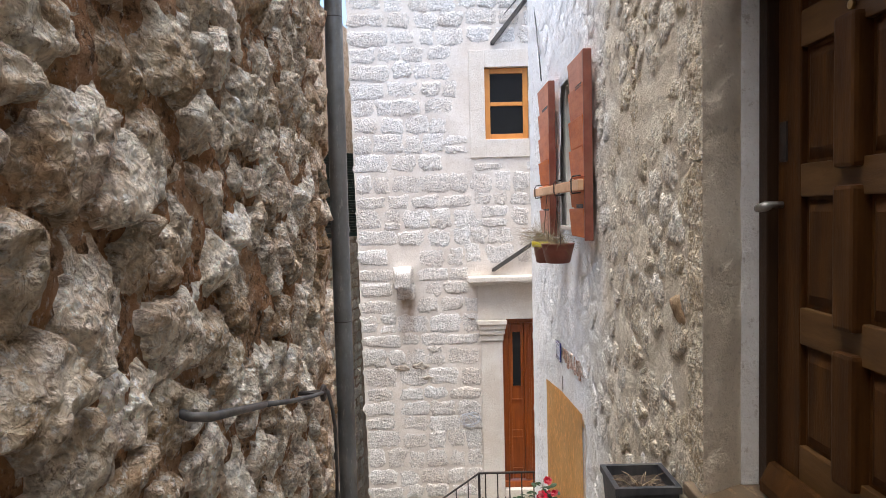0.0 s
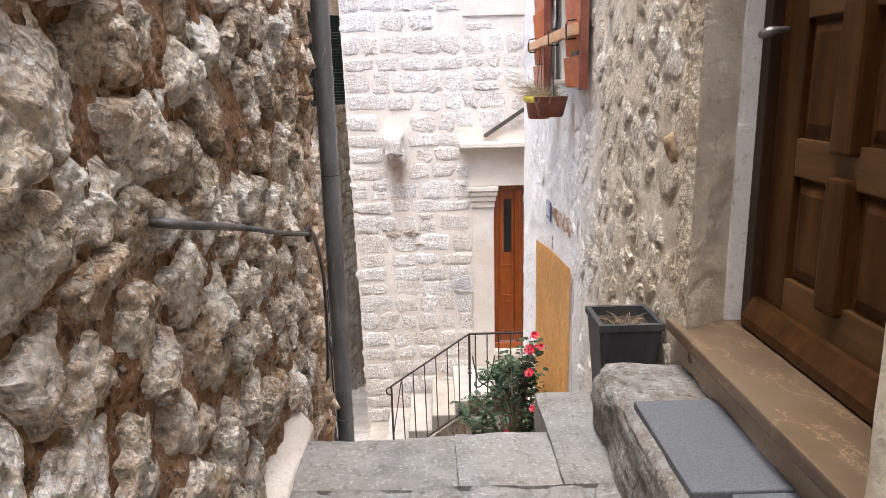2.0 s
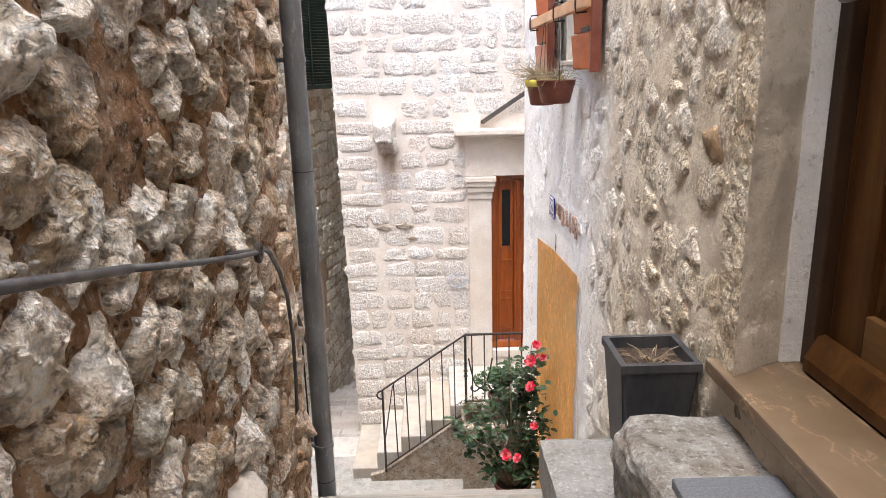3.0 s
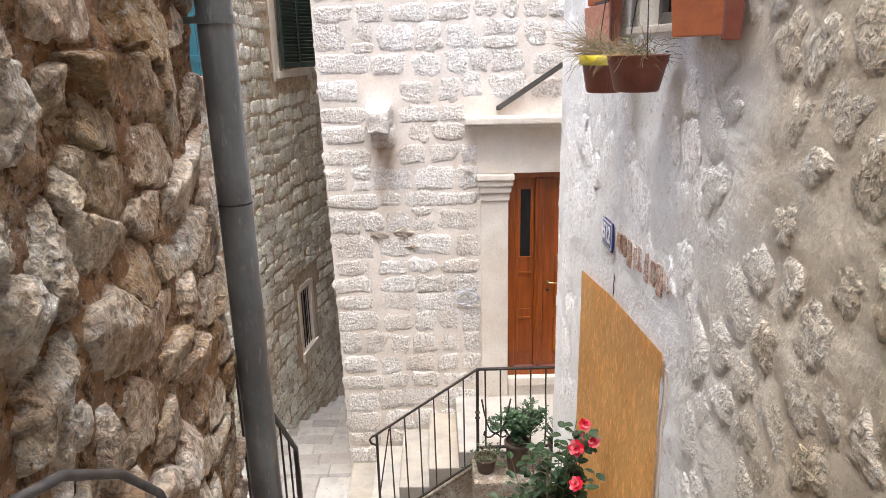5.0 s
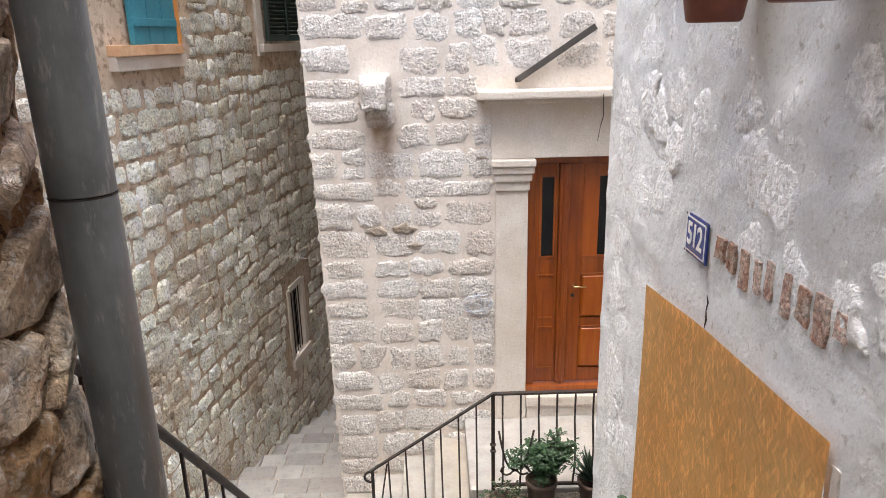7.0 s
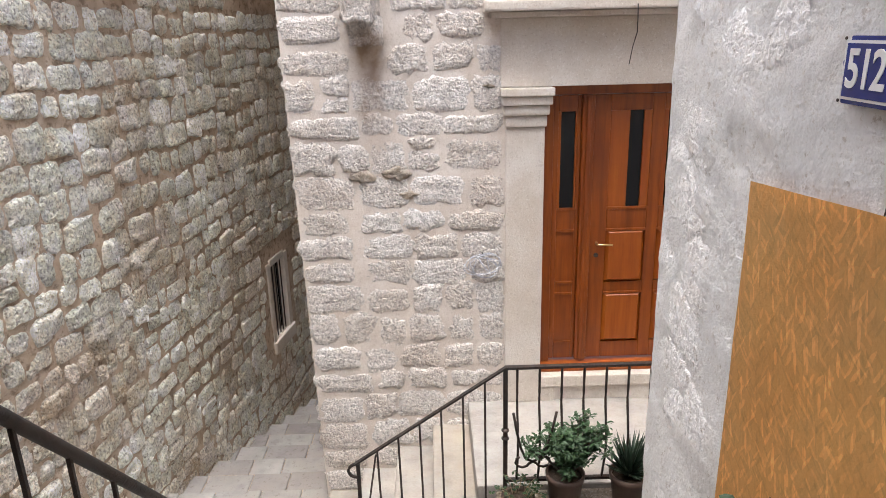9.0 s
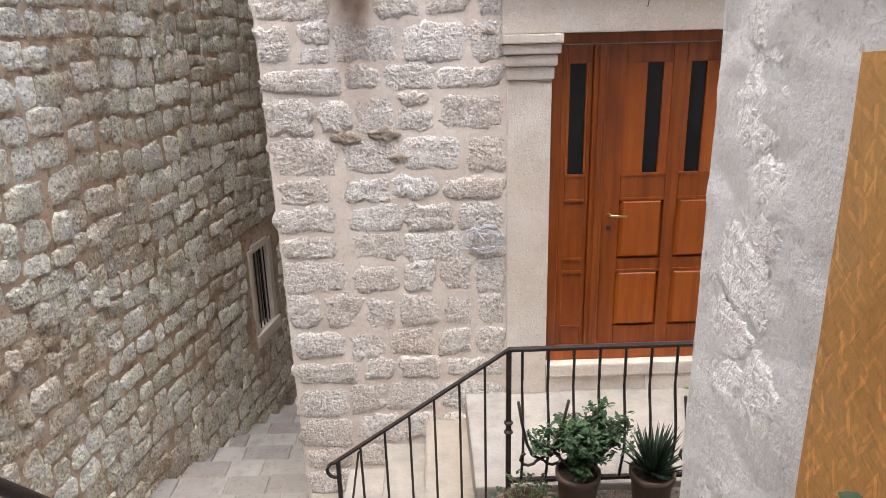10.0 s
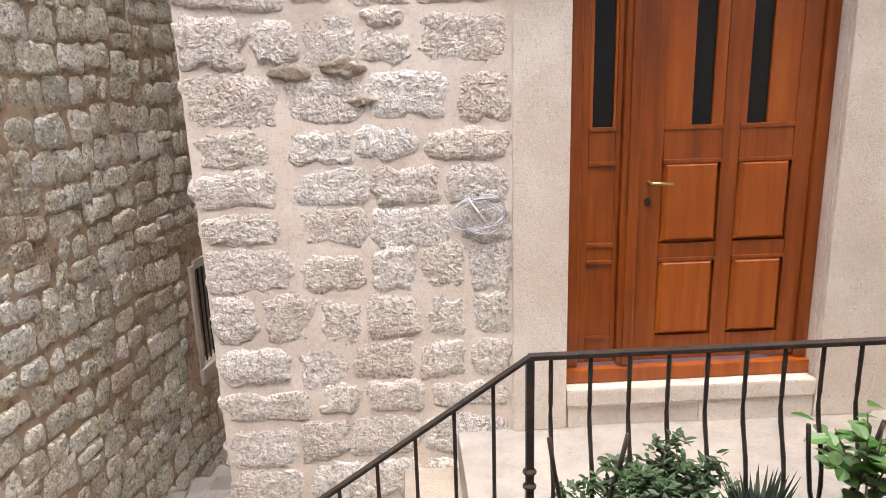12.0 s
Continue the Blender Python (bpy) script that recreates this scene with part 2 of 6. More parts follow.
GREYCABLE = surface("grey_cable", [(0.3, (0.0495, 0.0495, 0.05225)), (0.7, (0.11, 0.1073, 0.1045))], 20, (0.04, 0.04, 0.04), 0.5, 12, 0.55, 0.2, 60)
OLDWOOD = surface("varnished_old_wood", [(0.3, (0.02698, 0.009562, 0.00218)), (0.5, (0.05936, 0.02367, 0.005652)), (0.72, (0.108, 0.04734, 0.01251))], 5,
                  (0.03, 0.012, 0.004), 0.35, 1.5, 0.45, 0.2, 60, stretch=(3, 3, 0.35), gloss=0.15)
DARKWOOD = surface("dark_stained_frame_wood", [(0.3, (0.012, 0.005, 0.002)), (0.5, (0.028, 0.013, 0.005)), (0.72, (0.05, 0.026, 0.011))], 5,
                   (0.02, 0.01, 0.005), 0.35, 1.5, 0.5, 0.2, 60, stretch=(3, 3, 0.35), gloss=0.2)
PALEWOOD = surface("worn_pale_wood", [(0.3, (0.04988, 0.0213, 0.005924)), (0.5, (0.103, 0.04926, 0.01481)), (0.75, (0.1663, 0.08993, 0.03259))], 5,
                   (0.06, 0.028, 0.010), 0.4, 2, 0.48, 0.2, 60, stretch=(3, 0.4, 3), gloss=0.3)
REDWOOD = surface("red_brown_door_wood", [(0.3, (0.1597, 0.03168, 0.003213)), (0.5, (0.2479, 0.05702, 0.005508)), (0.75, (0.3415, 0.09082, 0.00918))], 4,
                  (0.09, 0.014, 0.004), 0.45, 1.2, 0.35, 0.06, 60, stretch=(5, 5, 0.35))
ORANGEWOOD = surface("orange_panel_wood", [(0.3, (0.2268, 0.04777, 0.00459)), (0.5, (0.3232, 0.07816, 0.007038)), (0.75, (0.4196, 0.1216, 0.013))], 3,
                     (0.17, 0.03, 0.006), 0.4, 1.6, 0.35, 0.05, 60, stretch=(5, 5, 0.35))
SHUTTERWOOD = surface("orange_shutter_paint", [(0.3, (0.38, 0.095, 0.028)), (0.5, (0.52, 0.15, 0.045)), (0.75, (0.60, 0.21, 0.075))], 6,
                      (0.30, 0.085, 0.035), 0.45, 3, 0.6, 0.3, 60, stretch=(3, 0.6, 3), piece=0.12)
BARWOOD = surface("pale_bar_wood", [(0.3, (0.50, 0.28, 0.14)), (0.6, (0.66, 0.42, 0.24)), (0.8, (0.74, 0.52, 0.32))], 8, (0.4, 0.2, 0.1), 0.4, 5, 0.7, 0.2, 60)
FRAMEWOOD = surface("ochre_window_frame", [(0.3, (0.52, 0.20, 0.035)), (0.6, (0.64, 0.28, 0.06)), (0.8, (0.70, 0.36, 0.10))], 5, (0.45, 0.17, 0.04), 0.3, 3, 0.5, 0.1, 60)
TEAL = surface("teal_paint", [(0.3, (0.03, 0.16, 0.22)), (0.6, (0.045, 0.23, 0.30)), (0.8, (0.07, 0.30, 0.37))], 5, (0.03, 0.13, 0.17), 0.4, 4, 0.55, 0.15, 60)
GREENPAINT = surface("dark_green_paint", [(0.3, (0.01, 0.022, 0.018)), (0.7, (0.022, 0.042, 0.035))], 6, (0.05, 0.06, 0.05), 0.3, 4, 0.5, 0.1, 60)
TERRACOTTA = surface("terracotta_plastic", [(0.3, (0.15, 0.0377, 0.0224)), (0.6, (0.2175, 0.058, 0.035)), (0.8, (0.3, 0.0957, 0.0588))], 8, (0.28, 0.16, 0.1), 0.3, 6, 0.5, 0.1, 50)
BROWNPOT = surface("brown_pot", [(0.3, (0.05, 0.03, 0.022)), (0.6, (0.09, 0.055, 0.04)), (0.8, (0.13, 0.09, 0.07))], 8, (0.16, 0.12, 0.09), 0.3, 6, 0.5, 0.1, 50)
YELLOW = surface("yellow_band", [(0.3, (0.50, 0.42, 0.01)), (0.7, (0.66, 0.56, 0.02))], 12, (0.4, 0.3, 0.05), 0.3, 8, 0.5, 0.1, 50)
POTBLACK = surface("black_planter", [(0.3, (0.016, 0.017, 0.02)), (0.6, (0.03, 0.031, 0.035)), (0.8, (0.05, 0.05, 0.055))], 8,
                   (0.11, 0.105, 0.10), 0.4, 5, 0.5, 0.15, 50, stain_stretch=(2, 2, 0.4))
SOIL = surface("dry_soil", [(0.3, (0.03, 0.02, 0.015)), (0.7, (0.10, 0.075, 0.055))], 30, (0.05, 0.04, 0.03), 0.3, 8, 0.95, 1.0, 60)
LEAF = surface("dark_leaf", [(0.3, (0.0108, 0.03, 0.0096)), (0.6, (0.021, 0.051, 0.0168)), (0.8, (0.042, 0.078, 0.027))], 20, (0.08, 0.10, 0.04), 0.3, 14, 0.48, 0.0, piece=0.3, gloss=0.3)
ALOELEAF = surface("dull_aloe_leaf", [(0.3, (0.010, 0.022, 0.012)), (0.6, (0.02, 0.04, 0.022)), (0.8, (0.04, 0.065, 0.04))], 20, (0.05, 0.06, 0.035), 0.3, 14, 0.45, 0.0, piece=0.3)
SHRUBLEAF = surface("shrub_leaf", [(0.3, (0.020, 0.050, 0.018)), (0.6, (0.042, 0.085, 0.035)), (0.8, (0.10, 0.15, 0.08))], 20, (0.08, 0.10, 0.05), 0.3, 14, 0.5, 0.0, piece=0.35, gloss=0.3)
PALELEAF = surface("grey_green_leaf", [(0.3, (0.05, 0.09, 0.045)), (0.6, (0.09, 0.15, 0.08)), (0.8, (0.15, 0.21, 0.12))], 20, (0.16, 0.2, 0.13), 0.3, 14, 0.4, 0.0, piece=0.3)
BRIGHTLEAF = surface("bright_leaf", [(0.3, (0.05, 0.14, 0.03)), (0.6, (0.09, 0.22, 0.05)), (0.8, (0.14, 0.29, 0.08))], 20, (0.06, 0.12, 0.03), 0.3, 10, 0.4, 0.0, piece=0.25)
PETAL = surface("pink_petal", [(0.3, (0.55, 0.03, 0.06)), (0.6, (0.70, 0.07, 0.10)), (0.8, (0.78, 0.18, 0.20))], 25, (0.45, 0.02, 0.04), 0.3, 20, 0.55, 0.0, piece=0.2)
TWIG = surface("dry_twig", [(0.3, (0.16, 0.11, 0.07)), (0.7, (0.34, 0.27, 0.18))], 30, (0.3, 0.25, 0.17), 0.3, 14, 0.85, 0.2, 80)
STRAW = surface("dry_grass", [(0.3, (0.30, 0.24, 0.12)), (0.7, (0.50, 0.42, 0.24))], 30, (0.22, 0.18, 0.1), 0.3, 14, 0.85, 0.0, piece=0.2)
ENAMEL_BLUE = surface("blue_enamel", [(0.3, (0.012, 0.022, 0.16)), (0.7, (0.02, 0.035, 0.22))], 10, (0.05, 0.05, 0.12), 0.3, 12, 0.25, 0.03, 60)
ENAMEL_WHITE = surface("white_enamel", [(0.3, (0.74, 0.74, 0.75)), (0.7, (0.82, 0.82, 0.82))], 10, (0.6, 0.55, 0.48), 0.25, 12, 0.25, 0.03, 60)
BRASS = surface("brass", [(0.3, (0.50, 0.36, 0.16)), (0.7, (0.68, 0.52, 0.26))], 20, (0.3, 0.2, 0.1), 0.3, 20, 0.3, 0.05, 60, metal=0.9)
BRICK = surface("red_brick", [(0.3, (0.3105, 0.1368, 0.09171)), (0.5, (0.5278, 0.3059, 0.2168)), (0.7, (0.7762, 0.5957, 0.4669))], 22, (0.70, 0.63, 0.54), 0.9, 14, 0.94, 0.8, 60, piece=0.4, dist=0.012, pitted=(80, 0.015, 0.5))
WIRE = surface("white_wire", [(0.3, (0.55, 0.56, 0.58)), (0.7, (0.72, 0.73, 0.75))], 20, (0.12, 0.14, 0.3), 0.5, 25, 0.5, 0.0)
TIMBER = surface("grey_timber", [(0.3, (0.035, 0.03, 0.027)), (0.6, (0.065, 0.057, 0.05)), (0.8, (0.11, 0.098, 0.085))], 8, (0.15, 0.13, 0.11), 0.3, 5, 0.8, 0.4, 60)


def glass_dark(name, colour):
    m = bpy.data.materials.new(name)
    m.use_nodes = True
    b = m.node_tree.nodes["Principled BSDF"]
    b.inputs["Base Color"].default_value = (*colour, 1)
    b.inputs["Roughness"].default_value = 0.06
    b.inputs["Specular IOR Level"].default_value = 0.3
    return m


GLASS = glass_dark("dark_glass", (0.008, 0.009, 0.01))


def chipboard():
    """Pressed strand board: pale and dark flakes lying at several angles."""
    m = surface("strand_board", [(0.3, (0.70, 0.385, 0.125)), (0.5, (0.84, 0.505, 0.185)), (0.75, (0.90, 0.61, 0.265))], 4,
                (0.56, 0.28, 0.085), 0.5, 2.0, 0.65, 0.3, 40)
    nt = m.node_tree
    n, l = nt.nodes, nt.links
    b = n["Principled BSDF"]
    col = b.inputs["Base Color"].links[0].from_socket
    geo = n.new("ShaderNodeNewGeometry")
    for turn, sy, sz, lo, hi in ((12, 105, 20, 0.8, 1.7), (-25, 110, 24, 0.75, 1.5), (55, 120, 28, 0.75, 1.4)):
        rot = n.new("ShaderNodeMapping")
        rot.inputs["Rotation"].default_value = (radians(turn), 0, 0)
        l.new(geo.outputs["Position"], rot.inputs["Vector"])
        mp = n.new("ShaderNodeMapping")
        mp.inputs["Scale"].default_value = (1, sy, sz)
        l.new(rot.outputs[0], mp.inputs["Vector"])
        v = n.new("ShaderNodeTexVoronoi")
        v.inputs["Scale"].default_value = 1.0
        l.new(mp.outputs[0], v.inputs["Vector"])
        r = ramp(n, [(0.0, (lo,) * 3), (0.25, (1.0, 1.0, 1.0)), (0.88, (1.0, 1.0, 1.0)), (0.97, (hi,) * 3)])
        sep = n.new("ShaderNodeSeparateColor")
        l.new(v.outputs["Color"], sep.inputs[0])
        l.new(sep.outputs[0], r.inputs[0])
        mx = n.new("ShaderNodeMix")
        mx.data_type, mx.blend_type = "RGBA", "MULTIPLY"
        mx.inputs[0].default_value = 0.42
        l.new(col, mx.inputs[6])
        l.new(r.outputs[0], mx.inputs[7])
        col = mx.outputs[2]
    l.new(col, b.inputs["Base Color"])
    return m


OSB = chipboard()


def wearing_off(m, y0, y1, shade):
    """Limewash that thins out along the wall: bare plaster at y0, full cover at y1, with a ragged, patchy change."""
    nt = m.node_tree
    n, l = nt.nodes, nt.links
    b = n["Principled BSDF"]
    col = b.inputs["Base Color"].links[0].from_socket
    geo, sep, fog = n.new("ShaderNodeNewGeometry"), n.new("ShaderNodeSeparateXYZ"), n.new("ShaderNodeTexNoise")
    l.new(geo.outputs["Position"], sep.inputs[0])
    l.new(geo.outputs["Position"], fog.inputs["Vector"])
    fog.inputs["Scale"].default_value, fog.inputs["Detail"].default_value = 3.0, 6.0
    add = n.new("ShaderNodeMath")
    add.operation = "MULTIPLY_ADD"
    l.new(fog.outputs["Fac"], add.inputs[0])
    add.inputs[1].default_value = 0.9
    l.new(sep.outputs[1], add.inputs[2])
    mr = n.new("ShaderNodeMapRange")
    mr.interpolation_type = "SMOOTHSTEP"
    mr.inputs[1].default_value, mr.inputs[2].default_value = y0 + 0.45, y1 + 0.45
    l.new(add.outputs[0], mr.inputs[0])
    tint = n.new("ShaderNodeMix")
    tint.data_type, tint.blend_type = "RGBA", "MULTIPLY"
    tint.inputs[0].default_value = 1.0
    l.new(col, tint.inputs[6])
    tint.inputs[7].default_value = (*shade, 1)
    mx = n.new("ShaderNodeMix")
    mx.data_type = "RGBA"
    l.new(mr.outputs[0], mx.inputs[0])
    l.new(tint.outputs[2], mx.inputs[6])
    l.new(col, mx.inputs[7])
    l.new(mx.outputs[2], b.inputs["Base Color"])


def limed_towards(m, y0, y1, shade):
    """Bare plaster that takes on a thin limewash along the wall, from y0 to full at y1, in ragged patches."""
    nt = m.node_tree
    n, l = nt.nodes, nt.links
    b = n["Principled BSDF"]
    col = b.inputs["Base Color"].links[0].from_socket
    geo, sep, fog = n.new("ShaderNodeNewGeometry"), n.new("ShaderNodeSeparateXYZ"), n.new("ShaderNodeTexNoise")
    l.new(geo.outputs["Position"], sep.inputs[0])
    l.new(geo.outputs["Position"], fog.inputs["Vector"])
    fog.inputs["Scale"].default_value, fog.inputs["Detail"].default_value = 3.0, 6.0
    add = n.new("ShaderNodeMath")
    add.operation = "MULTIPLY_ADD"
    l.new(fog.outputs["Fac"], add.inputs[0])
    add.inputs[1].default_value = 0.9
    l.new(sep.outputs[1], add.inputs[2])
    mr = n.new("ShaderNodeMapRange")
    mr.interpolation_type = "SMOOTHSTEP"
    mr.inputs[1].default_value, mr.inputs[2].default_value, mr.inputs[4].default_value = y0 + 0.45, y1 + 0.45, 0.9
    l.new(add.outputs[0], mr.inputs[0])
    mx = n.new("ShaderNodeMix")
    mx.data_type = "RGBA"
    l.new(mr.outputs[0], mx.inputs[0])
    l.new(col, mx.inputs[6])
    mx.inputs[7].default_value = (*shade, 1)
    l.new(mx.outputs[2], b.inputs["Base Color"])


for bare in (PLASTER, WALLSTONE):
    limed_towards(bare, 3.6, 4.4, (0.85, 0.82, 0.765))
for limed in (WHITEWASH, WHITESTONE):
    wearing_off(limed, 4.2, 4.75, (0.94, 0.91, 0.86))


def drip(m, x, z_top, z_low, width, shade, amount):
    """A run-off stain on a wall material: below z_top about x, fading towards z_low, with ragged edges."""
    nt = m.node_tree
    n, l = nt.nodes, nt.links
    b = n["Principled BSDF"]
    col = b.inputs["Base Color"].links[0].from_socket
    geo = n.new("ShaderNodeNewGeometry")
    sep = n.new("ShaderNodeSeparateXYZ")
    l.new(geo.outputs["Position"], sep.inputs[0])
    fuzz = n.new("ShaderNodeTexNoise")
    fuzz.inputs["Scale"].default_value, fuzz.inputs["Detail"].default_value = 7, 6
    l.new(geo.outputs["Position"], fuzz.inputs["Vector"])

    def calc(op, p, q):
        k = n.new("ShaderNodeMath")
        k.operation = op
        k.use_clamp = op == "MULTIPLY"
        for i, v in enumerate((p, q)):
            if isinstance(v, (int, float)):
                k.inputs[i].default_value = v
            else:
                l.new(v, k.inputs[i])
        return k.outputs[0]

    def span(v, a, c):
        r = n.new("ShaderNodeMapRange")
        r.inputs[1].default_value, r.inputs[2].default_value = a, c
        l.new(v, r.inputs[0])
        return r.outputs[0]

    off = calc("ABSOLUTE", calc("ADD", calc("SUBTRACT", sep.outputs[0], x), calc("MULTIPLY", calc("SUBTRACT", fuzz.outputs[0], 0.5), width * 1.5)), 0)
    mask = calc("MULTIPLY", span(off, width, width * 0.3), calc("MULTIPLY", span(sep.outputs[2], z_low, z_top - 0.15), span(sep.outputs[2], z_top + 0.06, z_top)))
    mask = calc("MULTIPLY", mask, calc("MULTIPLY", span(fuzz.outputs[0], 0.25, 0.6), amount))
    mx = n.new("ShaderNodeMix")
    mx.data_type = "RGBA"
    l.new(mask, mx.inputs[0])
    l.new(col, mx.inputs[6])
    mx.inputs[7].default_value = (*shade, 1)
    l.new(mx.outputs[2], b.inputs["Base Color"])


for wall_mat in (LIME, ASHLAR):
    drip(wall_mat, -0.48, 0.34, -0.75, 0.16, (0.34, 0.24, 0.16), 0.85)


# ---- mesh helpers ----
def link(name, bm, material, parent=None, label="", smooth=False):
    me = bpy.data.meshes.new(name)
    bm.normal_update()
    bm.to_mesh(me)
    bm.free()
    me.materials.append(material)
    if smooth:
        for p in me.polygons:
            p.use_smooth = True
    ob = new(name, me)
    if parent:
        ob.parent = parent
    if label:
        ob["label"] = label
    return ob


def part(name, bm, material, parent, label="", smooth=False):
    return link(name, bm, material, parent, label, smooth)


def thing(name, label, category, group="", kind="", at=(0, 0, 0)):
    ob = new(name)
    ob.location = at
    return tagged(ob, label, category, group, kind)


def box(bm, x0, x1, y0, y1, z0, z1, bevel=0.0, m=None):
    r = bmesh.ops.create_cube(bm, size=1.0)
    vs = r["verts"]
    for v in vs:
        v.co = Vector((x0 + (v.co.x + 0.5) * (x1 - x0), y0 + (v.co.y + 0.5) * (y1 - y0), z0 + (v.co.z + 0.5) * (z1 - z0)))
    if bevel:
        es = list({e for v in vs for e in v.link_edges})
        r2 = bmesh.ops.bevel(bm, geom=es, offset=bevel, segments=2, affect="EDGES", profile=0.6)
        vs = list({v for f in r2["faces"] for v in f.verts} | {v for v in vs if v.is_valid})
    if m:
        bmesh.ops.transform(bm, matrix=m, verts=vs)
    return bm


def nb():
    return bmesh.new()


def bx(*a, **k):
    return box(nb(), *a, **k)


def tube(bm, pts, r, n=8, cap=True):
    """A round bar along points; r may be a list."""
    pts = [Vector(p) for p in pts]
    rings = []
    up = Vector((0.13, 0.29, 0.95)).normalized()
    for i, p in enumerate(pts):
        d = (pts[min(i + 1, len(pts) - 1)] - pts[max(i - 1, 0)]).normalized()
        ref = up if abs(d.dot(up)) < 0.95 else Vector((1, 0, 0))
        a = d.cross(ref).normalized()
        b = d.cross(a)
        rr = r[i] if isinstance(r, (list, tuple)) else r
        rings.append([bm.verts.new(p + a * rr * math.cos(2 * math.pi * k / n) + b * rr * math.sin(2 * math.pi * k / n)) for k in range(n)])
    for q, s in zip(rings, rings[1:]):
        for k in range(n):
            bm.faces.new((q[k], q[(k + 1) % n], s[(k + 1) % n], s[k]))
    if cap:
        bm.faces.new(list(reversed(rings[0])))
        bm.faces.new(rings[-1])
    return bm


def bar(bm, a, b, w, h, twist=0.0):
    """A rectangular bar from a to b."""
    a, b = Vector(a), Vector(b)
    d = b - a
    m = Matrix.Translation((a + b) / 2) @ d.to_track_quat("Z", "Y").to_matrix().to_4x4() @ Matrix.Rotation(twist, 4, "Z")
    return box(bm, -w / 2, w / 2, -h / 2, h / 2, -d.length / 2, d.length / 2, m=m)


def lathe(bm, profile, at=(0, 0, 0), n=24):
    rings = []
    for r, z in profile:
        rings.append([bm.verts.new((at[0] + r * math.cos(2 * math.pi * k / n), at[1] + r * math.sin(2 * math.pi * k / n), at[2] + z)) for k in range(n)])
    for q, s in zip(rings, rings[1:]):
        for k in range(n):
            bm.faces.new((q[k], q[(k + 1) % n], s[(k + 1) % n], s[k]))
    bm.faces.new(list(reversed(rings[0])))
    return bm


def fbm(p, octaves=3, gain=0.5):
    s, a, f = 0.0, 1.0, 1.0
    for _ in range(octaves):
        s += a * noise.noise(p * f)
        a *= gain
        f *= 2.1
    return s


# ---- masonry ----
def smooth_poly(poly, n, times=2):
    """A closed outline, its corners cut and its points spread evenly."""
    pts = [Vector((p[0], p[1])) for p in poly]
    for _ in range(times):
        out = []
        for a, b in zip(pts, pts[1:] + pts[:1]):
            out += [a * 0.8 + b * 0.2, a * 0.2 + b * 0.8]
        pts = out
    lens = [(b - a).length for a, b in zip(pts, pts[1:] + pts[:1])]
    total, out, acc, i = sum(lens), [], 0.0, 0
    for k in range(n):
        want = total * k / n
        while acc + lens[i] < want:
            acc += lens[i]
            i += 1
        a, b = pts[i], pts[(i + 1) % len(pts)]
        out.append(a.lerp(b, (want - acc) / max(lens[i], 1e-9)))
    return out


def rugged(p):
    """Broken, pitted limestone relief at several sizes, about -1 to 1."""
    pits = noise.voronoi(p * 26)[0]
    chips = noise.voronoi(p * 11 + Vector((3.3, 1.7, 0)))[0]
    return (0.45 * noise.noise(p * 7) + 0.45 * (0.35 - abs(noise.noise(p * 17)) * 1.3) + 0.55 * (pits[0] - 0.42)
            + 0.5 * (0.45 - chips[0]) + 0.22 * noise.noise(p * 62))


def stone_shape(poly, depth, rough, seed, n=16, profile=((1.0, -0.35), (1.0, 0.3), (0.9, 0.75), (0.62, 0.98), (0.3, 1.03)), ragged=0.012, facet=0.0, planes=0, grain=1.0, soft=2):
    """One stone on a wall: an uneven outline in wall coordinates, broken face standing out; verts as (u, v, w) and faces."""
    pts = smooth_poly(poly, n, soft)
    c = sum(pts, Vector((0, 0))) / n
    s = Vector((seed * 3.71, seed * 1.93, seed * 0.77))
    size = max((p - c).length for p in pts)
    pts = [c + (p - c) * (1 + ragged * (noise.noise(Vector((p.x, p.y, 0)) * 13 + s) + 0.8 * noise.noise(Vector((p.x, p.y, 0)) * 34 + s)) / max(0.02, (p - c).length)) for p in pts]
    rnd = random.Random(seed)
    tilt = Vector((rnd.uniform(-1, 1), rnd.uniform(-1, 1))) * facet
    cuts = []
    for _ in range(planes):
        a = rnd.uniform(0, 2 * math.pi)
        cuts.append((Vector((math.cos(a), math.sin(a))) * rnd.uniform(0.5, 1.7), rnd.uniform(1.0, 1.45)))
    verts, faces = [], []
    for f, h in profile:
        for p in pts:
            q = c + (p - c) * f
            w = depth * min([h] + [b - a.dot(q - c) / size for a, b in cuts])
            if h > 0:
                w += min(1, h * 1.3) * rough * rugged(Vector((q.x, q.y, 0)) * grain + s) + h * depth * tilt.dot(q - c) / size
            verts.append((q.x, q.y, w))
    verts.append((c.x, c.y, depth * 1.03 + rough * rugged(Vector((c.x, c.y, 0)) + s)))
    for r in range(len(profile) - 1):
        for i in range(n):
            j = (i + 1) % n
            faces.append((r * n + i, r * n + j, (r + 1) * n + j, (r + 1) * n + i))
    last = (len(profile) - 1) * n
    for i in range(n):
        faces.append((last + i, last + (i + 1) % n, len(verts) - 1))
    return verts, faces


def bulge(rings, edge=0.12, square=4.0):
    """A profile of that many rings from the joint to the middle of a stone's face."""
    out = [(1.03, -1.0)]
    for k in range(rings):
        f = 1 - k / rings
        out.append((f, edge + (1 - edge) * (1 - f ** square)))
    return tuple(out)


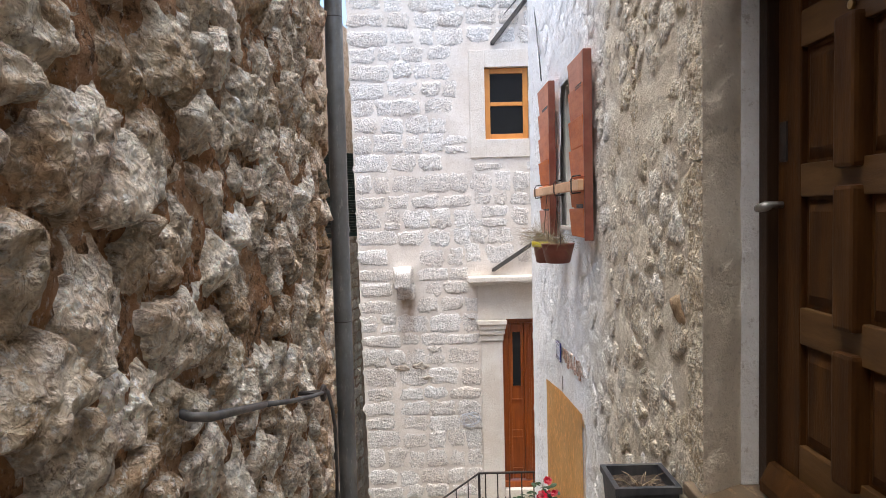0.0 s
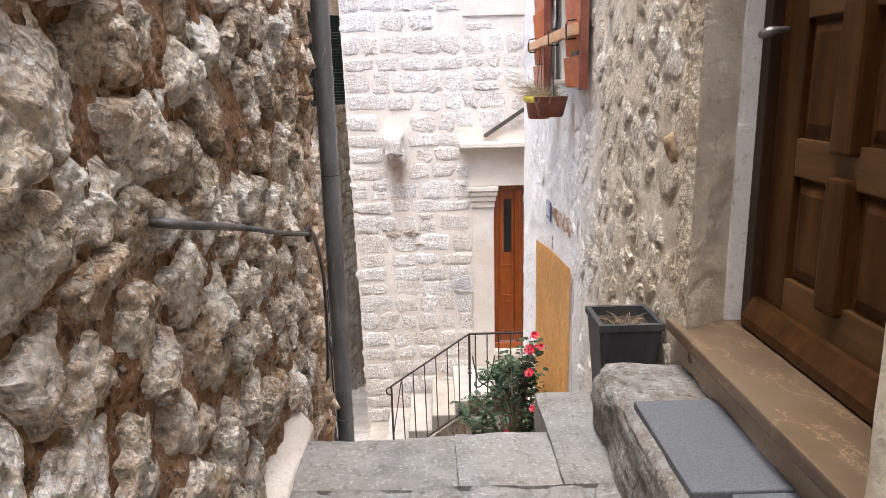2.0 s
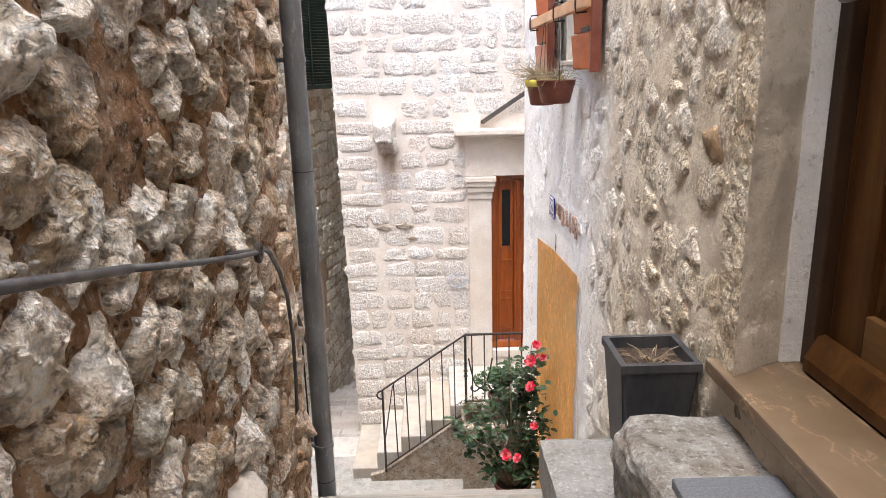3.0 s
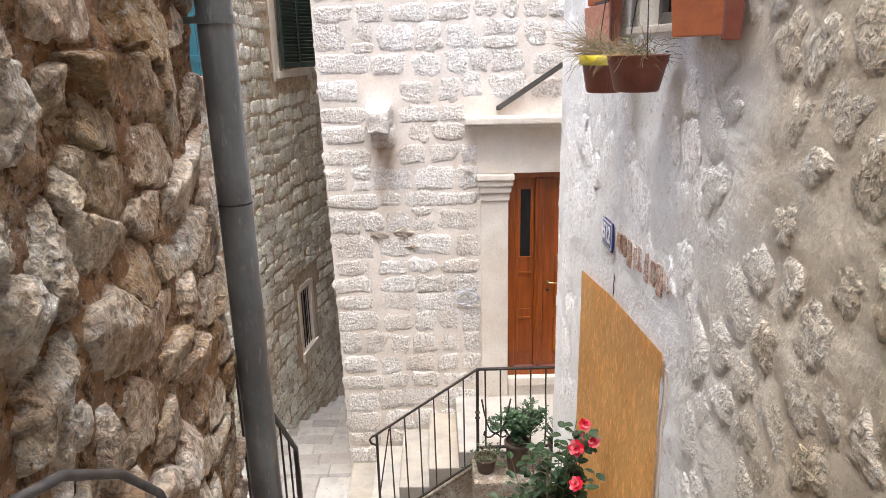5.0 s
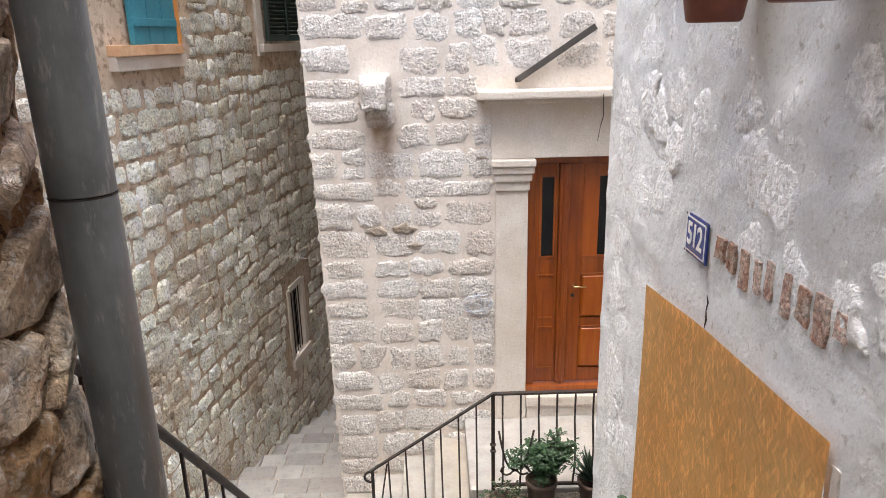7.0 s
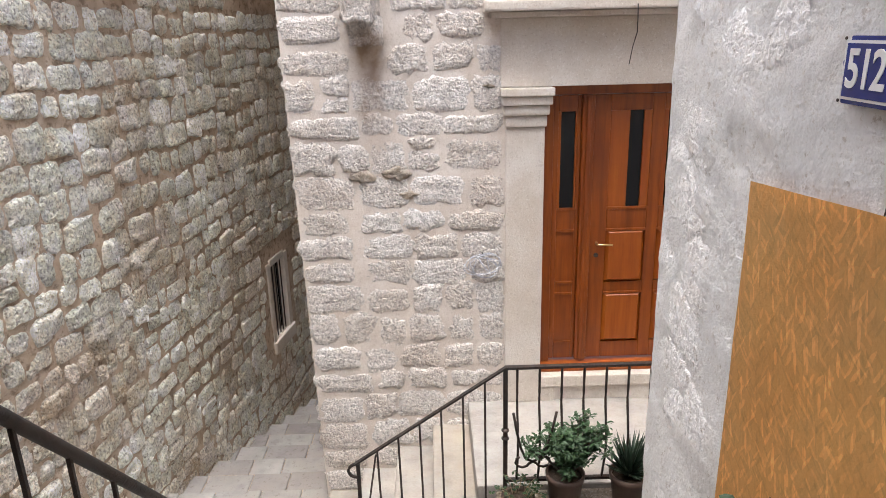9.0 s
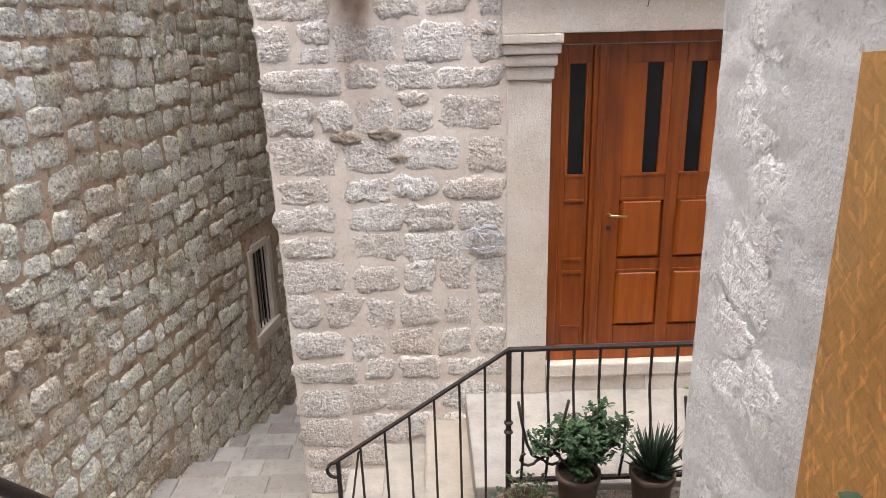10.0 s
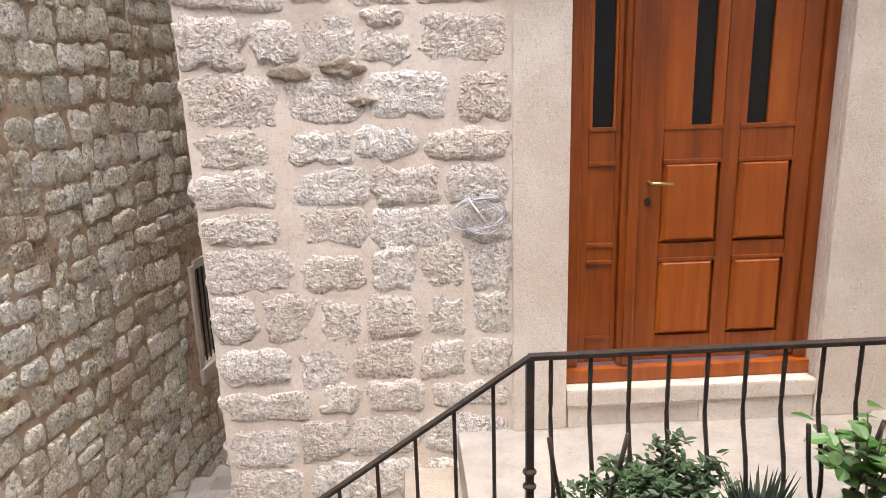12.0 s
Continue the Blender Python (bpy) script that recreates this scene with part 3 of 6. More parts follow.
def lay(name, shapes, to_world, material, parent, limit=300, rest_name="", smooth=True):
    """Stones as parts of a wall: the first ones singly, the others joined."""
    rv, rf = [], []
    for i, (verts, faces) in enumerate(shapes):
        w = [Vector(to_world(*v)) for v in verts]
        if i < limit:
            c = w[-1]
            me = bpy.data.meshes.new(name)
            me.from_pydata([v - c for v in w], [], faces)
            me.materials.append(material)
            if smooth:
                me.polygons.foreach_set("use_smooth", [True] * len(me.polygons))
            ob = new(name, me)
            ob.location = c
            ob.parent = parent
        else:
            o = len(rv)
            rv += w
            rf += [tuple(o + k for k in f) for f in faces]
    if rf:
        me = bpy.data.meshes.new(rest_name)
        me.from_pydata(rv, [], rf)
        me.materials.append(material)
        me.polygons.foreach_set("use_smooth", [True] * len(me.polygons))
        ob = new(rest_name, me)
        ob.parent = parent
        ob["kind"] = "stuff"


def voronoi(seeds, bounds, reach):
    """Cells of seeds (u, v): each a polygon clipped by the bisectors with near seeds. v is stretched to make stones lie flat."""
    u0, u1, v0, v1 = bounds
    cells = []
    arr = np.array(seeds)
    for i, (a, b) in enumerate(seeds):
        poly = [(max(a - reach, u0), max(b - reach, v0)), (min(a + reach, u1), max(b - reach, v0)), (min(a + reach, u1), min(b + reach, v1)), (max(a - reach, u0), min(b + reach, v1))]
        d = np.hypot(arr[:, 0] - a, arr[:, 1] - b)
        for j in np.argsort(d)[1:22]:
            if d[j] > 2 * reach:
                break
            nx, ny = arr[j, 0] - a, arr[j, 1] - b
            lim = nx * (arr[j, 0] + a) / 2 + ny * (arr[j, 1] + b) / 2
            out = []
            for p, q in zip(poly, poly[1:] + poly[:1]):
                dp, dq = nx * p[0] + ny * p[1] - lim, nx * q[0] + ny * q[1] - lim
                if dp <= 0:
                    out.append(p)
                if dp * dq < 0:
                    t = dp / (dp - dq)
                    out.append((p[0] + t * (q[0] - p[0]), p[1] + t * (q[1] - p[1])))
            poly = out
            if len(poly) < 3:
                break
        cells.append(poly)
    return cells


def scatter(u0, u1, v0, v1, gap, rnd, keep=None, tries=9000, small=0.55):
    """Points at uneven distances: big stones with smaller ones between."""
    pts = []
    arr = np.zeros((0, 3))
    for _ in range(tries):
        u, v = rnd.uniform(u0, u1), rnd.uniform(v0, v1)
        if keep and not keep(u, v):
            continue
        r = gap * rnd.uniform(small, 1.25)
        if len(pts) and np.any(np.hypot(arr[:, 0] - u, arr[:, 1] - v) < (arr[:, 2] + r) / 2):
            continue
        pts.append((u, v))
        arr = np.vstack([arr, (u, v, r)])
    return pts


def shrink(poly, gap):
    c = Vector((sum(p[0] for p in poly) / len(poly), sum(p[1] for p in poly) / len(poly)))
    out = []
    for p in poly:
        d = Vector(p) - c
        out.append(tuple(c + d * max(0.3, 1 - gap / max(d.length, 1e-6))))
    return out


def courses(u_left, u_right, v0, v1, h, wmin, wmax, gap, rnd, blocked=None, wave=0.0, vgap=0.8, wild=1.0):
    """Rows of roughly squared stones as outlines; u_left and u_right are functions of v; blocked(u0, u1, v0, v1) skips one."""
    v, out = v0, []
    while v < v1:
        hh = h * rnd.uniform(0.78, 1.22)
        u, end = u_left(v), u_right(v)
        first = True
        while u < end - 0.04:
            w = wmin + (wmax - wmin) * rnd.random() ** 1.3
            if first:
                w = rnd.uniform(wmin, wmax * 1.2)
            if end - (u + w) < wmin * 0.6:
                w = end - u
            g0 = gap * rnd.uniform(0.5, 1.6)
            lift = wave * noise.noise(Vector((u * 1.3, v * 1.1, 4.2)))
            a0, a1 = u + (0.0 if first else g0), u + w - g0
            low, top = rnd.uniform(-0.006, 0.02) * wild, rnd.uniform(-0.03, 0.008) * wild
            b0, b1 = v + gap * vgap + lift + low, v + hh - gap * vgap + lift + top
            pieces = [(b0, b1)]
            if rnd.random() < 0.07 * wild and hh > h:
                mid = b0 + (b1 - b0) * rnd.uniform(0.35, 0.65)
                pieces = [(b0, mid - gap * 0.7), (mid + gap * 0.7, b1)]
            for c0, c1 in pieces:
                if a1 - a0 > 0.04 and c1 - c0 > 0.03 and not (blocked and blocked(a0, a1, c0, c1)):
                    j = lambda k: rnd.uniform(-k, k)
                    q = min(0.028, 0.14 * (c1 - c0)) * wild
                    ym = (c0 + c1) / 2
                    s0 = 0.0 if first else rnd.uniform(0, 0.03) * wild
                    s1 = rnd.uniform(0, 0.03) * wild
                    out.append([(a0 + s0 + j(q), c0 + j(q)), ((a0 + a1) / 2 + j(0.03), c0 + j(q * 0.8)), (a1 - s1 + j(q), c0 + j(q)), (a1 + j(q * 0.5), ym + j(q)), (a1 - s1 + j(q), c1 + j(q)),
                                ((a0 + a1) / 2 + j(0.03), c1 + j(q * 0.8)), (a0 + s0 + j(q), c1 + j(q)), (a0 + j(q * 0.5), ym + j(q))])
            u += w
            first = False
        v += hh
    return out


def sheet(bm, u0, u1, v0, v1, step, to_world, amp, freq, holes=(), seed=0.0, extra=None, fine=0.0):
    """An uneven skin over a wall, with openings left out."""
    us = sorted({u0, u1, *[x for h in holes for x in h[:2] if u0 < x < u1]})
    vs = sorted({v0, v1, *[x for h in holes for x in h[2:] if v0 < x < v1]})

    def fill(a):
        out = []
        for p, q in zip(a, a[1:]):
            k = max(1, round((q - p) / step))
            out += [p + (q - p) * i / k for i in range(k)]
        return out + [a[-1]]

    us, vs = fill(us), fill(vs)
    grid = {}
    for i, u in enumerate(us):
        for j, v in enumerate(vs):
            w = amp * fbm(Vector((u, v, seed)) * freq, 3, 0.55) + fine * rugged(Vector((u, v, seed)))
            if extra:
                w += extra(u, v)
            grid[i, j] = bm.verts.new(to_world(u, v, w))
    for i in range(len(us) - 1):
        for j in range(len(vs) - 1):
            cu, cv = (us[i] + us[i + 1]) / 2, (vs[j] + vs[j + 1]) / 2
            if not any(h[0] < cu < h[1] and h[2] < cv < h[3] for h in holes):
                bm.faces.new((grid[i, j], grid[i + 1, j], grid[i + 1, j + 1], grid[i, j + 1]))
    return bm


# ---- plan ----
FACE = 9.06                      # plane of the house front
LAND, LIP = -0.083, 2.53         # top landing: height and edge
UPPER = 4.7                     # unseen top of both side walls, set to shade the landing
RISE, RUN, STEPS = 0.19, 0.285, 18
YARD = LAND - RISE * STEPS       # foot of the stair


def face_edge(z):
    return -1.108 - 0.0176 * z


def right_x(y):
    return 0.945 if y < 5.5 else 0.945 - (y - 5.5) * 0.066


def far_x(y):
    return -2.54 + 0.155 * (y - 10)


def on_face(u, v, w):
    return (u, FACE - w, v)


def on_left(u, v, w):
    return (-0.62 - 0.07 * max(0.0, u - 2.7) - 0.05 * max(0.0, u - 3.6) + w, u, v)


def on_right(u, v, w):
    return (right_x(u) - w, u, v)


def on_far(u, v, w):
    return (far_x(u) + w * 0.988, u - w * 0.153, v)


# ---- left wall beside the landing: rubble ----
bm = nb()
sheet(bm, 0.3, 4.42, -1.7, 3.3, 0.015, lambda u, v, w: on_left(u, v, w + 0.018), 0.022, 4.0, seed=1.0, fine=0.022)
sheet(bm, -3.0, 4.42, -3.6, 3.5, 0.15, lambda u, v, w: on_left(u, v, w - 0.03), 0.01, 3.0, seed=1.0)
box(bm, -1.7, -0.90, -3.0, 4.40, -3.7, 3.5)
# unseen upper wall, added to keep light off the landing
box(bm, -1.7, -0.72, -3.0, 4.41, 3.5, UPPER)
sheet(bm, -3.2, -0.78, -3.6, 3.5, 0.12, lambda u, v, w: (u, 4.42 + w, v), 0.02, 3.0, seed=2.0)
wall_left = tagged(link("wall_left", bm, EARTH, smooth=True), "rubble wall of rough pale stones in brown earthy mortar", "wall", kind="structure")

# ---- right wall: plastered stone with door, window and boarded opening ----
DOOR_R = (1.38, 2.57, 0.35, 2.55)
BOARD = (4.66, 6.0, -2.7, -0.12)
WIN_R = (4.66, 5.42, 1.28, 2.36)
bm = nb()
holes = (DOOR_R, BOARD, WIN_R)


def stone_bumps(u, v):
    return 0.012 * max(0.0, noise.noise(Vector((u * 5, v * 6, 3.0)))) if u < 4.4 else 0.006 * noise.noise(Vector((u * 7, v * 7, 3.0)))


sheet(bm, 2.57, 4.3, -1.8, 3.2, 0.022, on_right, 0.010, 2.6, (), 5.0, stone_bumps, 0.004)
sheet(bm, -3.0, 2.57, -3.6, 3.9, 0.07, on_right, 0.014, 2.6, holes, 5.0, stone_bumps)
sheet(bm, 2.57, 4.3, 3.2, 3.9, 0.1, on_right, 0.012, 2.6, (), 5.0)
sheet(bm, 2.57, 4.3, -3.6, -1.8, 0.1, on_right, 0.012, 2.6, (), 5.0)
for u0, u1, v0, v1 in ((-3.0, 1.38, -3.6, 3.9), (2.57, 4.63, -3.6, 3.9), (1.38, 2.57, -3.6, 0.31), (1.38, 2.57, 2.55, 3.9),
                       (4.63, 4.66, -0.12, 3.9), (5.42, 6.03, -0.12, 3.9), (4.66, 5.42, -0.12, 1.28), (4.66, 5.42, 2.36, 3.9)):
    box(bm, 0.985, 1.6, u0, u1, v0, v1)
# raised part out of view, added to darken the landing below
box(bm, 0.95, 1.6, -3.0, 4.4, 3.9, UPPER)
wall_right = tagged(link("wall_right", bm, PLASTER, smooth=False), "stone wall smeared with rough beige plaster", "wall", kind="structure")
bm = nb()
sheet(bm, 4.3, 6.7, -3.6, 3.9, 0.022, on_right, 0.012, 2.6, holes, 5.0, stone_bumps, 0.006)
box(bm, 0.96, 1.6, 6.03, 6.68, -3.6, 3.9)
sheet(bm, right_x(6.7), 4.5, -3.6, 3.9, 0.1, lambda u, v, w: (u, 6.7 + w, v), 0.012, 2.6, seed=7.0)
wall_right_white = tagged(link("wall_right_white", bm, WHITEWASH, smooth=True), "uneven whitewashed stone wall end", "wall", kind="structure")

# ---- house front opposite ----
FDOOR = (0.765, 2.14, -2.36, -0.04)
FWIN = (0.59, 1.17, 2.33, 3.27)
bm = nb()


def on_face_left(u, v, w):
    """The left edge leans a little."""
    return on_face(face_edge(v) if u < -1.099 else u, v, w)


cores = []
sheet(bm, -1.1, 5.0, -6.0, 5.6, 0.06, on_face_left, 0.008, 2.4, (FDOOR, FWIN), 9.0, None, 0.003)
for u0, u1, v0, v1 in ((-1.04, 0.59, -6, 5.6), (0.59, 0.765, -6, 2.33), (0.59, 0.765, 3.27, 5.6), (0.765, 1.17, -0.04, 2.33), (0.765, 1.17, 3.27, 5.6), (1.17, 2.14, -0.04, 5.6), (2.14, 5, -6, 5.6), (0.765, 2.14, -6, -2.36)):
    cores.append((u0, u1, FACE + 0.03, FACE + 0.5, v0, v1))
sheet(bm, FACE, 16.0, -7.0, 5.6, 0.3, lambda u, v, w: (face_edge(v) - w, u, v), 0.01, 2.0, seed=4.0)
wall_facade = tagged(link("wall_facade", bm, LIME, smooth=True), "pale rock-faced ashlar house front with wide lime joints", "wall", kind="structure")
for c in cores:
    part("core", bx(*c), LIME, wall_facade)

# ---- far left wall of the side lane ----
GRILLE = (12.3, 12.78, -3.45, -2.45)
bm = nb()
sheet(bm, 3.0, 16.0, -7.0, 3.4, 0.1, on_far, 0.012, 2.0, (GRILLE,), 11.0, None, 0.006)
sheet(bm, 8.2, 16.0, 3.4, 5.2, 0.1, on_far, 0.012, 2.0, (), 11.0, None, 0.006)
wall_far = tagged(link("wall_far", bm, OLDMORTAR, smooth=True), "old grey-brown coursed stone wall of the side lane", "wall", kind="structure")

# ---- ground ----
bm = nb()
box(bm, -1.0, 1.3, -3.0, LIP - 0.36, LAND - 0.4, LAND - 0.03)
floor = tagged(link("floor", bm, PAVING), "worn grey stone paving of the landing", "floor", kind="structure")
bm = nb()
sheet(bm, -3.4, 4.5, 4.3, 9.06, 0.3, lambda u, v, w: (u, v, YARD - 0.03 + w), 0.01, 2.0, seed=3.0)
ground = tagged(link("ground", bm, PAVING), "grey stone ground at the foot of the stair", "ground", kind="structure")
stairs = tagged(new("stairs"), "steep stone stair going down the lane", "stairs", kind="structure")
for i in range(STEPS):
    y0, z = LIP - 0.02 + i * RUN, LAND - (i + 1) * RISE
    part("step", bx(-0.64, 1.0, y0, y0 + RUN + 0.03, z - 0.5, z, bevel=0.012), TREAD, stairs)
lane = tagged(new("lane_steps"), "broad shallow stone steps down the side lane", "steps", kind="structure")
lrnd = random.Random(31)
for i in range(16):
    y0, z = 8.5 + i * 0.48, YARD - 0.02 - i * 0.154
    part("step_core", bx(-3.4, -1.0, y0 + 0.02, y0 + 0.5, z - 0.6, z - 0.02), OLDMORTAR, lane)
    x0 = -3.4
    while x0 < -1.02:
        x1 = min(-1.0, x0 + lrnd.uniform(0.28, 0.55))
        x1 = -1.0 if x1 > -1.15 else x1
        dy, dz = lrnd.uniform(-0.02, 0.015), lrnd.uniform(-0.008, 0.004)
        part("step_stone", bx(x0, x1 - 0.008, y0 + dy, y0 + 0.488 + dy * 0.2, z - 0.14, z + dz, bevel=0.014), LANESTONE, lane)
        x0 = x1
# closing walls, added out of view; the back one rises to UPPER for shade
bm = nb()
box(bm, -1.7, 1.7, -3.2, -3.0, -0.5, UPPER)
tagged(link("wall_back", bm, PLASTER), "unseen plain plastered wall added to close the lane", "wall", kind="structure")
bm = nb()
box(bm, 4.5, 4.7, 6.7, 9.1, -4, 4)
tagged(link("wall_side", bm, WHITEWASH), "unseen plain pale wall added to close the forecourt", "wall", kind="structure")

# ---- forecourt of the house: platform, steps ----
PLAT = -2.575
fore = tagged(new("entrance_steps"), "pale stone entrance steps and platform along the house", "steps", kind="structure")
part("platform", bx(0.175, 4.5, 7.95, FACE + 0.02, YARD - 0.2, PLAT, bevel=0.015), PALESTEP, fore)
for i in range(1, 5):
    x1 = 0.185 - (i - 1) * 0.3
    part("step", bx(x1 - 0.31, x1, 7.99, FACE + 0.02, YARD - 0.2, PLAT - 0.205 * i, bevel=0.015), PALESTEP, fore)
part("ledge", bx(0.3, 4.5, 7.5, 7.96, YARD - 0.2, -2.62, bevel=0.02), BROWNSTONE, fore, "narrow stone ledge for flower pots")
bm = nb()
side = [(-0.80, YARD - 0.1), (-0.80, -3.46), (-0.66, -3.42), (0.34, -2.72), (0.34, YARD - 0.1)]
a = [bm.verts.new((x, 7.925, z)) for x, z in side]
b = [bm.verts.new((x, 7.995, z)) for x, z in side]
bm.faces.new(a)
bm.faces.new(b[::-1])
for k in range(5):
    bm.faces.new((a[k], b[k], b[(k + 1) % 5], a[(k + 1) % 5]))
part("stringer", bm, BROWNSTONE, fore, "rough tan stone side of the steps")

# ---- landing paving ----
rnd = random.Random(4)


def on_floor(u, v, w):
    return (u, v, LAND - 0.022 + w)


def slab(bm, x0, x1, y0, y1, top, amp=0.008):
    """A worn slab with uneven edges and face."""
    sheet(bm, x0, x1, y0, y1, 0.035, lambda u, v, w: (u + 0.5 * w, v + w, top + 0.45 * w - (0.012 if min(u - x0, x1 - u, v - y0, y1 - v) < 0.001 else 0)), amp, 5, seed=x0 * 7, fine=amp * 0.5)
    for e in [e for e in bm.edges if len(e.link_faces) == 1]:
        r = bmesh.ops.extrude_edge_only(bm, edges=[e])
        for v in r["geom"]:
            if isinstance(v, bmesh.types.BMVert):
                v.co.z = top - 0.18
    return bm


for x0, x1, yb in ((-0.64, 0.064, LIP - 0.005), (0.068, 0.432, LIP + 0.02), (0.436, 1.0, 2.90)):
    part("paving_slab", slab(nb(), x0, x1, 2.18 + rnd.uniform(-0.012, 0.012), yb, LAND + rnd.uniform(-0.006, 0.004)), PAVING, floor)
rows = courses(lambda v: -0.66, lambda v: 0.66, 0.2, 2.15, 0.30, 0.17, 0.36, 0.006, rnd)
for i, poly in enumerate(rows):
    verts, faces = stone_shape([(u, min(v, 2.165)) for u, v in poly], 0.02, 0.006, 7000 + i, 30, ((1.0, -2), (1.0, 0.3), (0.96, 0.9), (0.7, 1.0), (0.35, 1.0)), 0.008)
    lay("paving_slab", [(verts, faces)], on_floor, PAVING, floor)
# pale mortar fillet along the foot of the rubble wall
bm = nb()
vs = [bm.verts.new(p) for p in ((-0.62, 0.2, LAND + 0.10), (-0.44, 0.2, LAND + 0.004), (-0.64, 0.2, LAND - 0.05), (-0.62, 2.72, LAND + 0.06), (-0.51, 2.62, LAND + 0.004), (-0.64, 2.72, LAND - 0.3), (-0.53, 2.6, LAND - 0.3))]
for f in ((0, 1, 4, 3), (3, 4, 6, 5), (0, 2, 1), (1, 2, 6, 4)):
    bm.faces.new([vs[i] for i in f])
bmesh.ops.subdivide_edges(bm, edges=bm.edges[:], cuts=6, use_grid_fill=True)
for v in bm.verts:
    v.co += Vector((1, 0, 0.6)) * 0.015 * noise.noise(v.co * 6)
tagged(link("trim_mortar_fillet", bm, DRESSED, smooth=True), "pale cement fillet along the foot of the rubble wall", "trim", kind="structure")

# ---- stone bench step before the side door ----
bench = thing("doorstep", "rough stone step with grey granite slabs before the door", "step")
bm = nb()
box(bm, 0.62, 1.0, 0.4, 2.54, LAND - 0.1, 0.185)
bmesh.ops.subdivide_edges(bm, edges=bm.edges[:], cuts=34, use_grid_fill=True)
for v in bm.verts:
    p = v.co.copy()
    edge = max(0.0, 0.66 - p.x) * max(0.0, p.z - 0.12) * 8
    v.co += Vector((0.02 * fbm(p * 5) + 0.018 * rugged(p) + edge * 0.6, 0.03 * fbm(p * 6 + Vector((3, 1, 7))) + 0.01 * rugged(p), (0.008 * fbm(p * 4) - edge) if p.z > 0.1 else 0))
part("block", bm, BENCHSTONE, bench, smooth=False)
part("granite_slab", bx(0.665, 0.94, 1.64, 2.175, 0.17, 0.208, bevel=0.006), SLATE, bench, "grey granite slab")
part("granite_slab", bx(0.765, 0.94, 0.95, 1.636, 0.17, 0.203, bevel=0.006), SLATE, bench, "grey granite slab")
bm = nb()
sheet(bm, 1.3, 2.58, 0.15, 0.32, 0.02, lambda u, v, w: (0.955 - w, u, v), 0.012, 9, seed=8)
part("riser", bm, BROWNSTONE, bench, "rough mortared riser")

# ---- threshold slab ----
bm = bx(0.905, 1.3, 1.345, 2.60, 0.305, 0.352, bevel=0.008)
tagged(link("threshold_slab", bm, MARBLE), "brown veined marble threshold slab, worn", "threshold")

# ---- side door: panelled old wood ----
side_door = tagged(new("door_1"), "old varnished panelled wooden door, closed, set deep in the wall", "door", kind="structure")
DX = 1.22
part("door_frame", bx(1.172, 1.3, 2.475, 2.543, 0.352, 2.55, bevel=0.006), DARKWOOD, side_door)
part("door_frame", bx(1.135, 1.3, 1.385, 1.45, 0.352, 2.55, bevel=0.006), DARKWOOD, side_door)
part("door_frame", bx(1.135, 1.3, 1.452, 2.473, 2.45, 2.55, bevel=0.006), DARKWOOD, side_door)
part("backing", bx(DX + 0.03, DX + 0.06, 1.45, 2.475, 0.36, 2.45), OLDWOOD, side_door)
for y0, y1 in ((2.315, 2.47), (1.455, 1.60)):
    part("stile", bx(DX - 0.012, DX + 0.03, y0, y1, 0.36, 2.449, bevel=0.005), OLDWOOD, side_door)
RAILS = ((0.36, 0.585), (0.935, 1.06), (1.435, 1.545), (1.93, 2.05), (2.38, 2.449))
for z0, z1 in RAILS:
    part("rail", bx(DX - 0.014, DX + 0.03, 1.602, 2.313, z0, z1, bevel=0.005), PALEWOOD, side_door)
for (a, z0), (z1, b) in zip(RAILS, RAILS[1:]):
    # the muntin stands proud, with pointed ends
    bm = bx(DX - 0.045, DX + 0.03, 1.965, 2.075, z0 - 0.03, z1 + 0.03, bevel=0.014)
    part("muntin", bm, OLDWOOD, side_door)
    for y0, y1 in ((2.08, 2.31), (1.605, 1.96)):
        bm = bx(DX + 0.008, DX + 0.03, y0, y1, z0, z1)
        yc0, yc1 = y0 + 0.05, y1 - 0.05
        bm2 = [bm.verts.new(p) for p in ((DX + 0.008, y0 + 0.012, z0 + 0.012), (DX + 0.008, y1 - 0.012, z0 + 0.012), (DX + 0.008, y1 - 0.012, z1 - 0.012), (DX + 0.008, y0 + 0.012, z1 - 0.012),
                                         (DX - 0.010, yc0, z0 + 0.05), (DX - 0.010, yc1, z0 + 0.05), (DX - 0.010, yc1, z1 - 0.05), (DX - 0.010, yc0, z1 - 0.05))]
        for f in ((0, 1, 5, 4), (1, 2, 6, 5), (2, 3, 7, 6), (3, 0, 4, 7), (4, 5, 6, 7)):
            bm.faces.new([bm2[i] for i in f])
        part("panel", bm, OLDWOOD, side_door)
bm = nb()
v = [bm.verts.new(p) for p in ((DX - 0.075, 1.452, 0.362), (DX - 0.02, 1.452, 0.362), (DX - 0.02, 1.452, 0.47), (DX - 0.04, 1.452, 0.465), (DX - 0.075, 1.452, 0.40),
                               (DX - 0.075, 2.473, 0.362), (DX - 0.02, 2.473, 0.362), (DX - 0.02, 2.473, 0.47), (DX - 0.04, 2.473, 0.465), (DX - 0.075, 2.473, 0.40))]
for i in range(5):
    bm.faces.new((v[i], v[(i + 1) % 5], v[5 + (i + 1) % 5], v[5 + i]))
bm.faces.new(v[4::-1])
bm.faces.new(v[5:])
part("weather_board", bm, OLDWOOD, side_door)
part("lock_plate", bx(DX - 0.018, DX, 2.40, 2.45, 1.56, 1.70, bevel=0.003), IRON, side_door, "black iron lock plate")
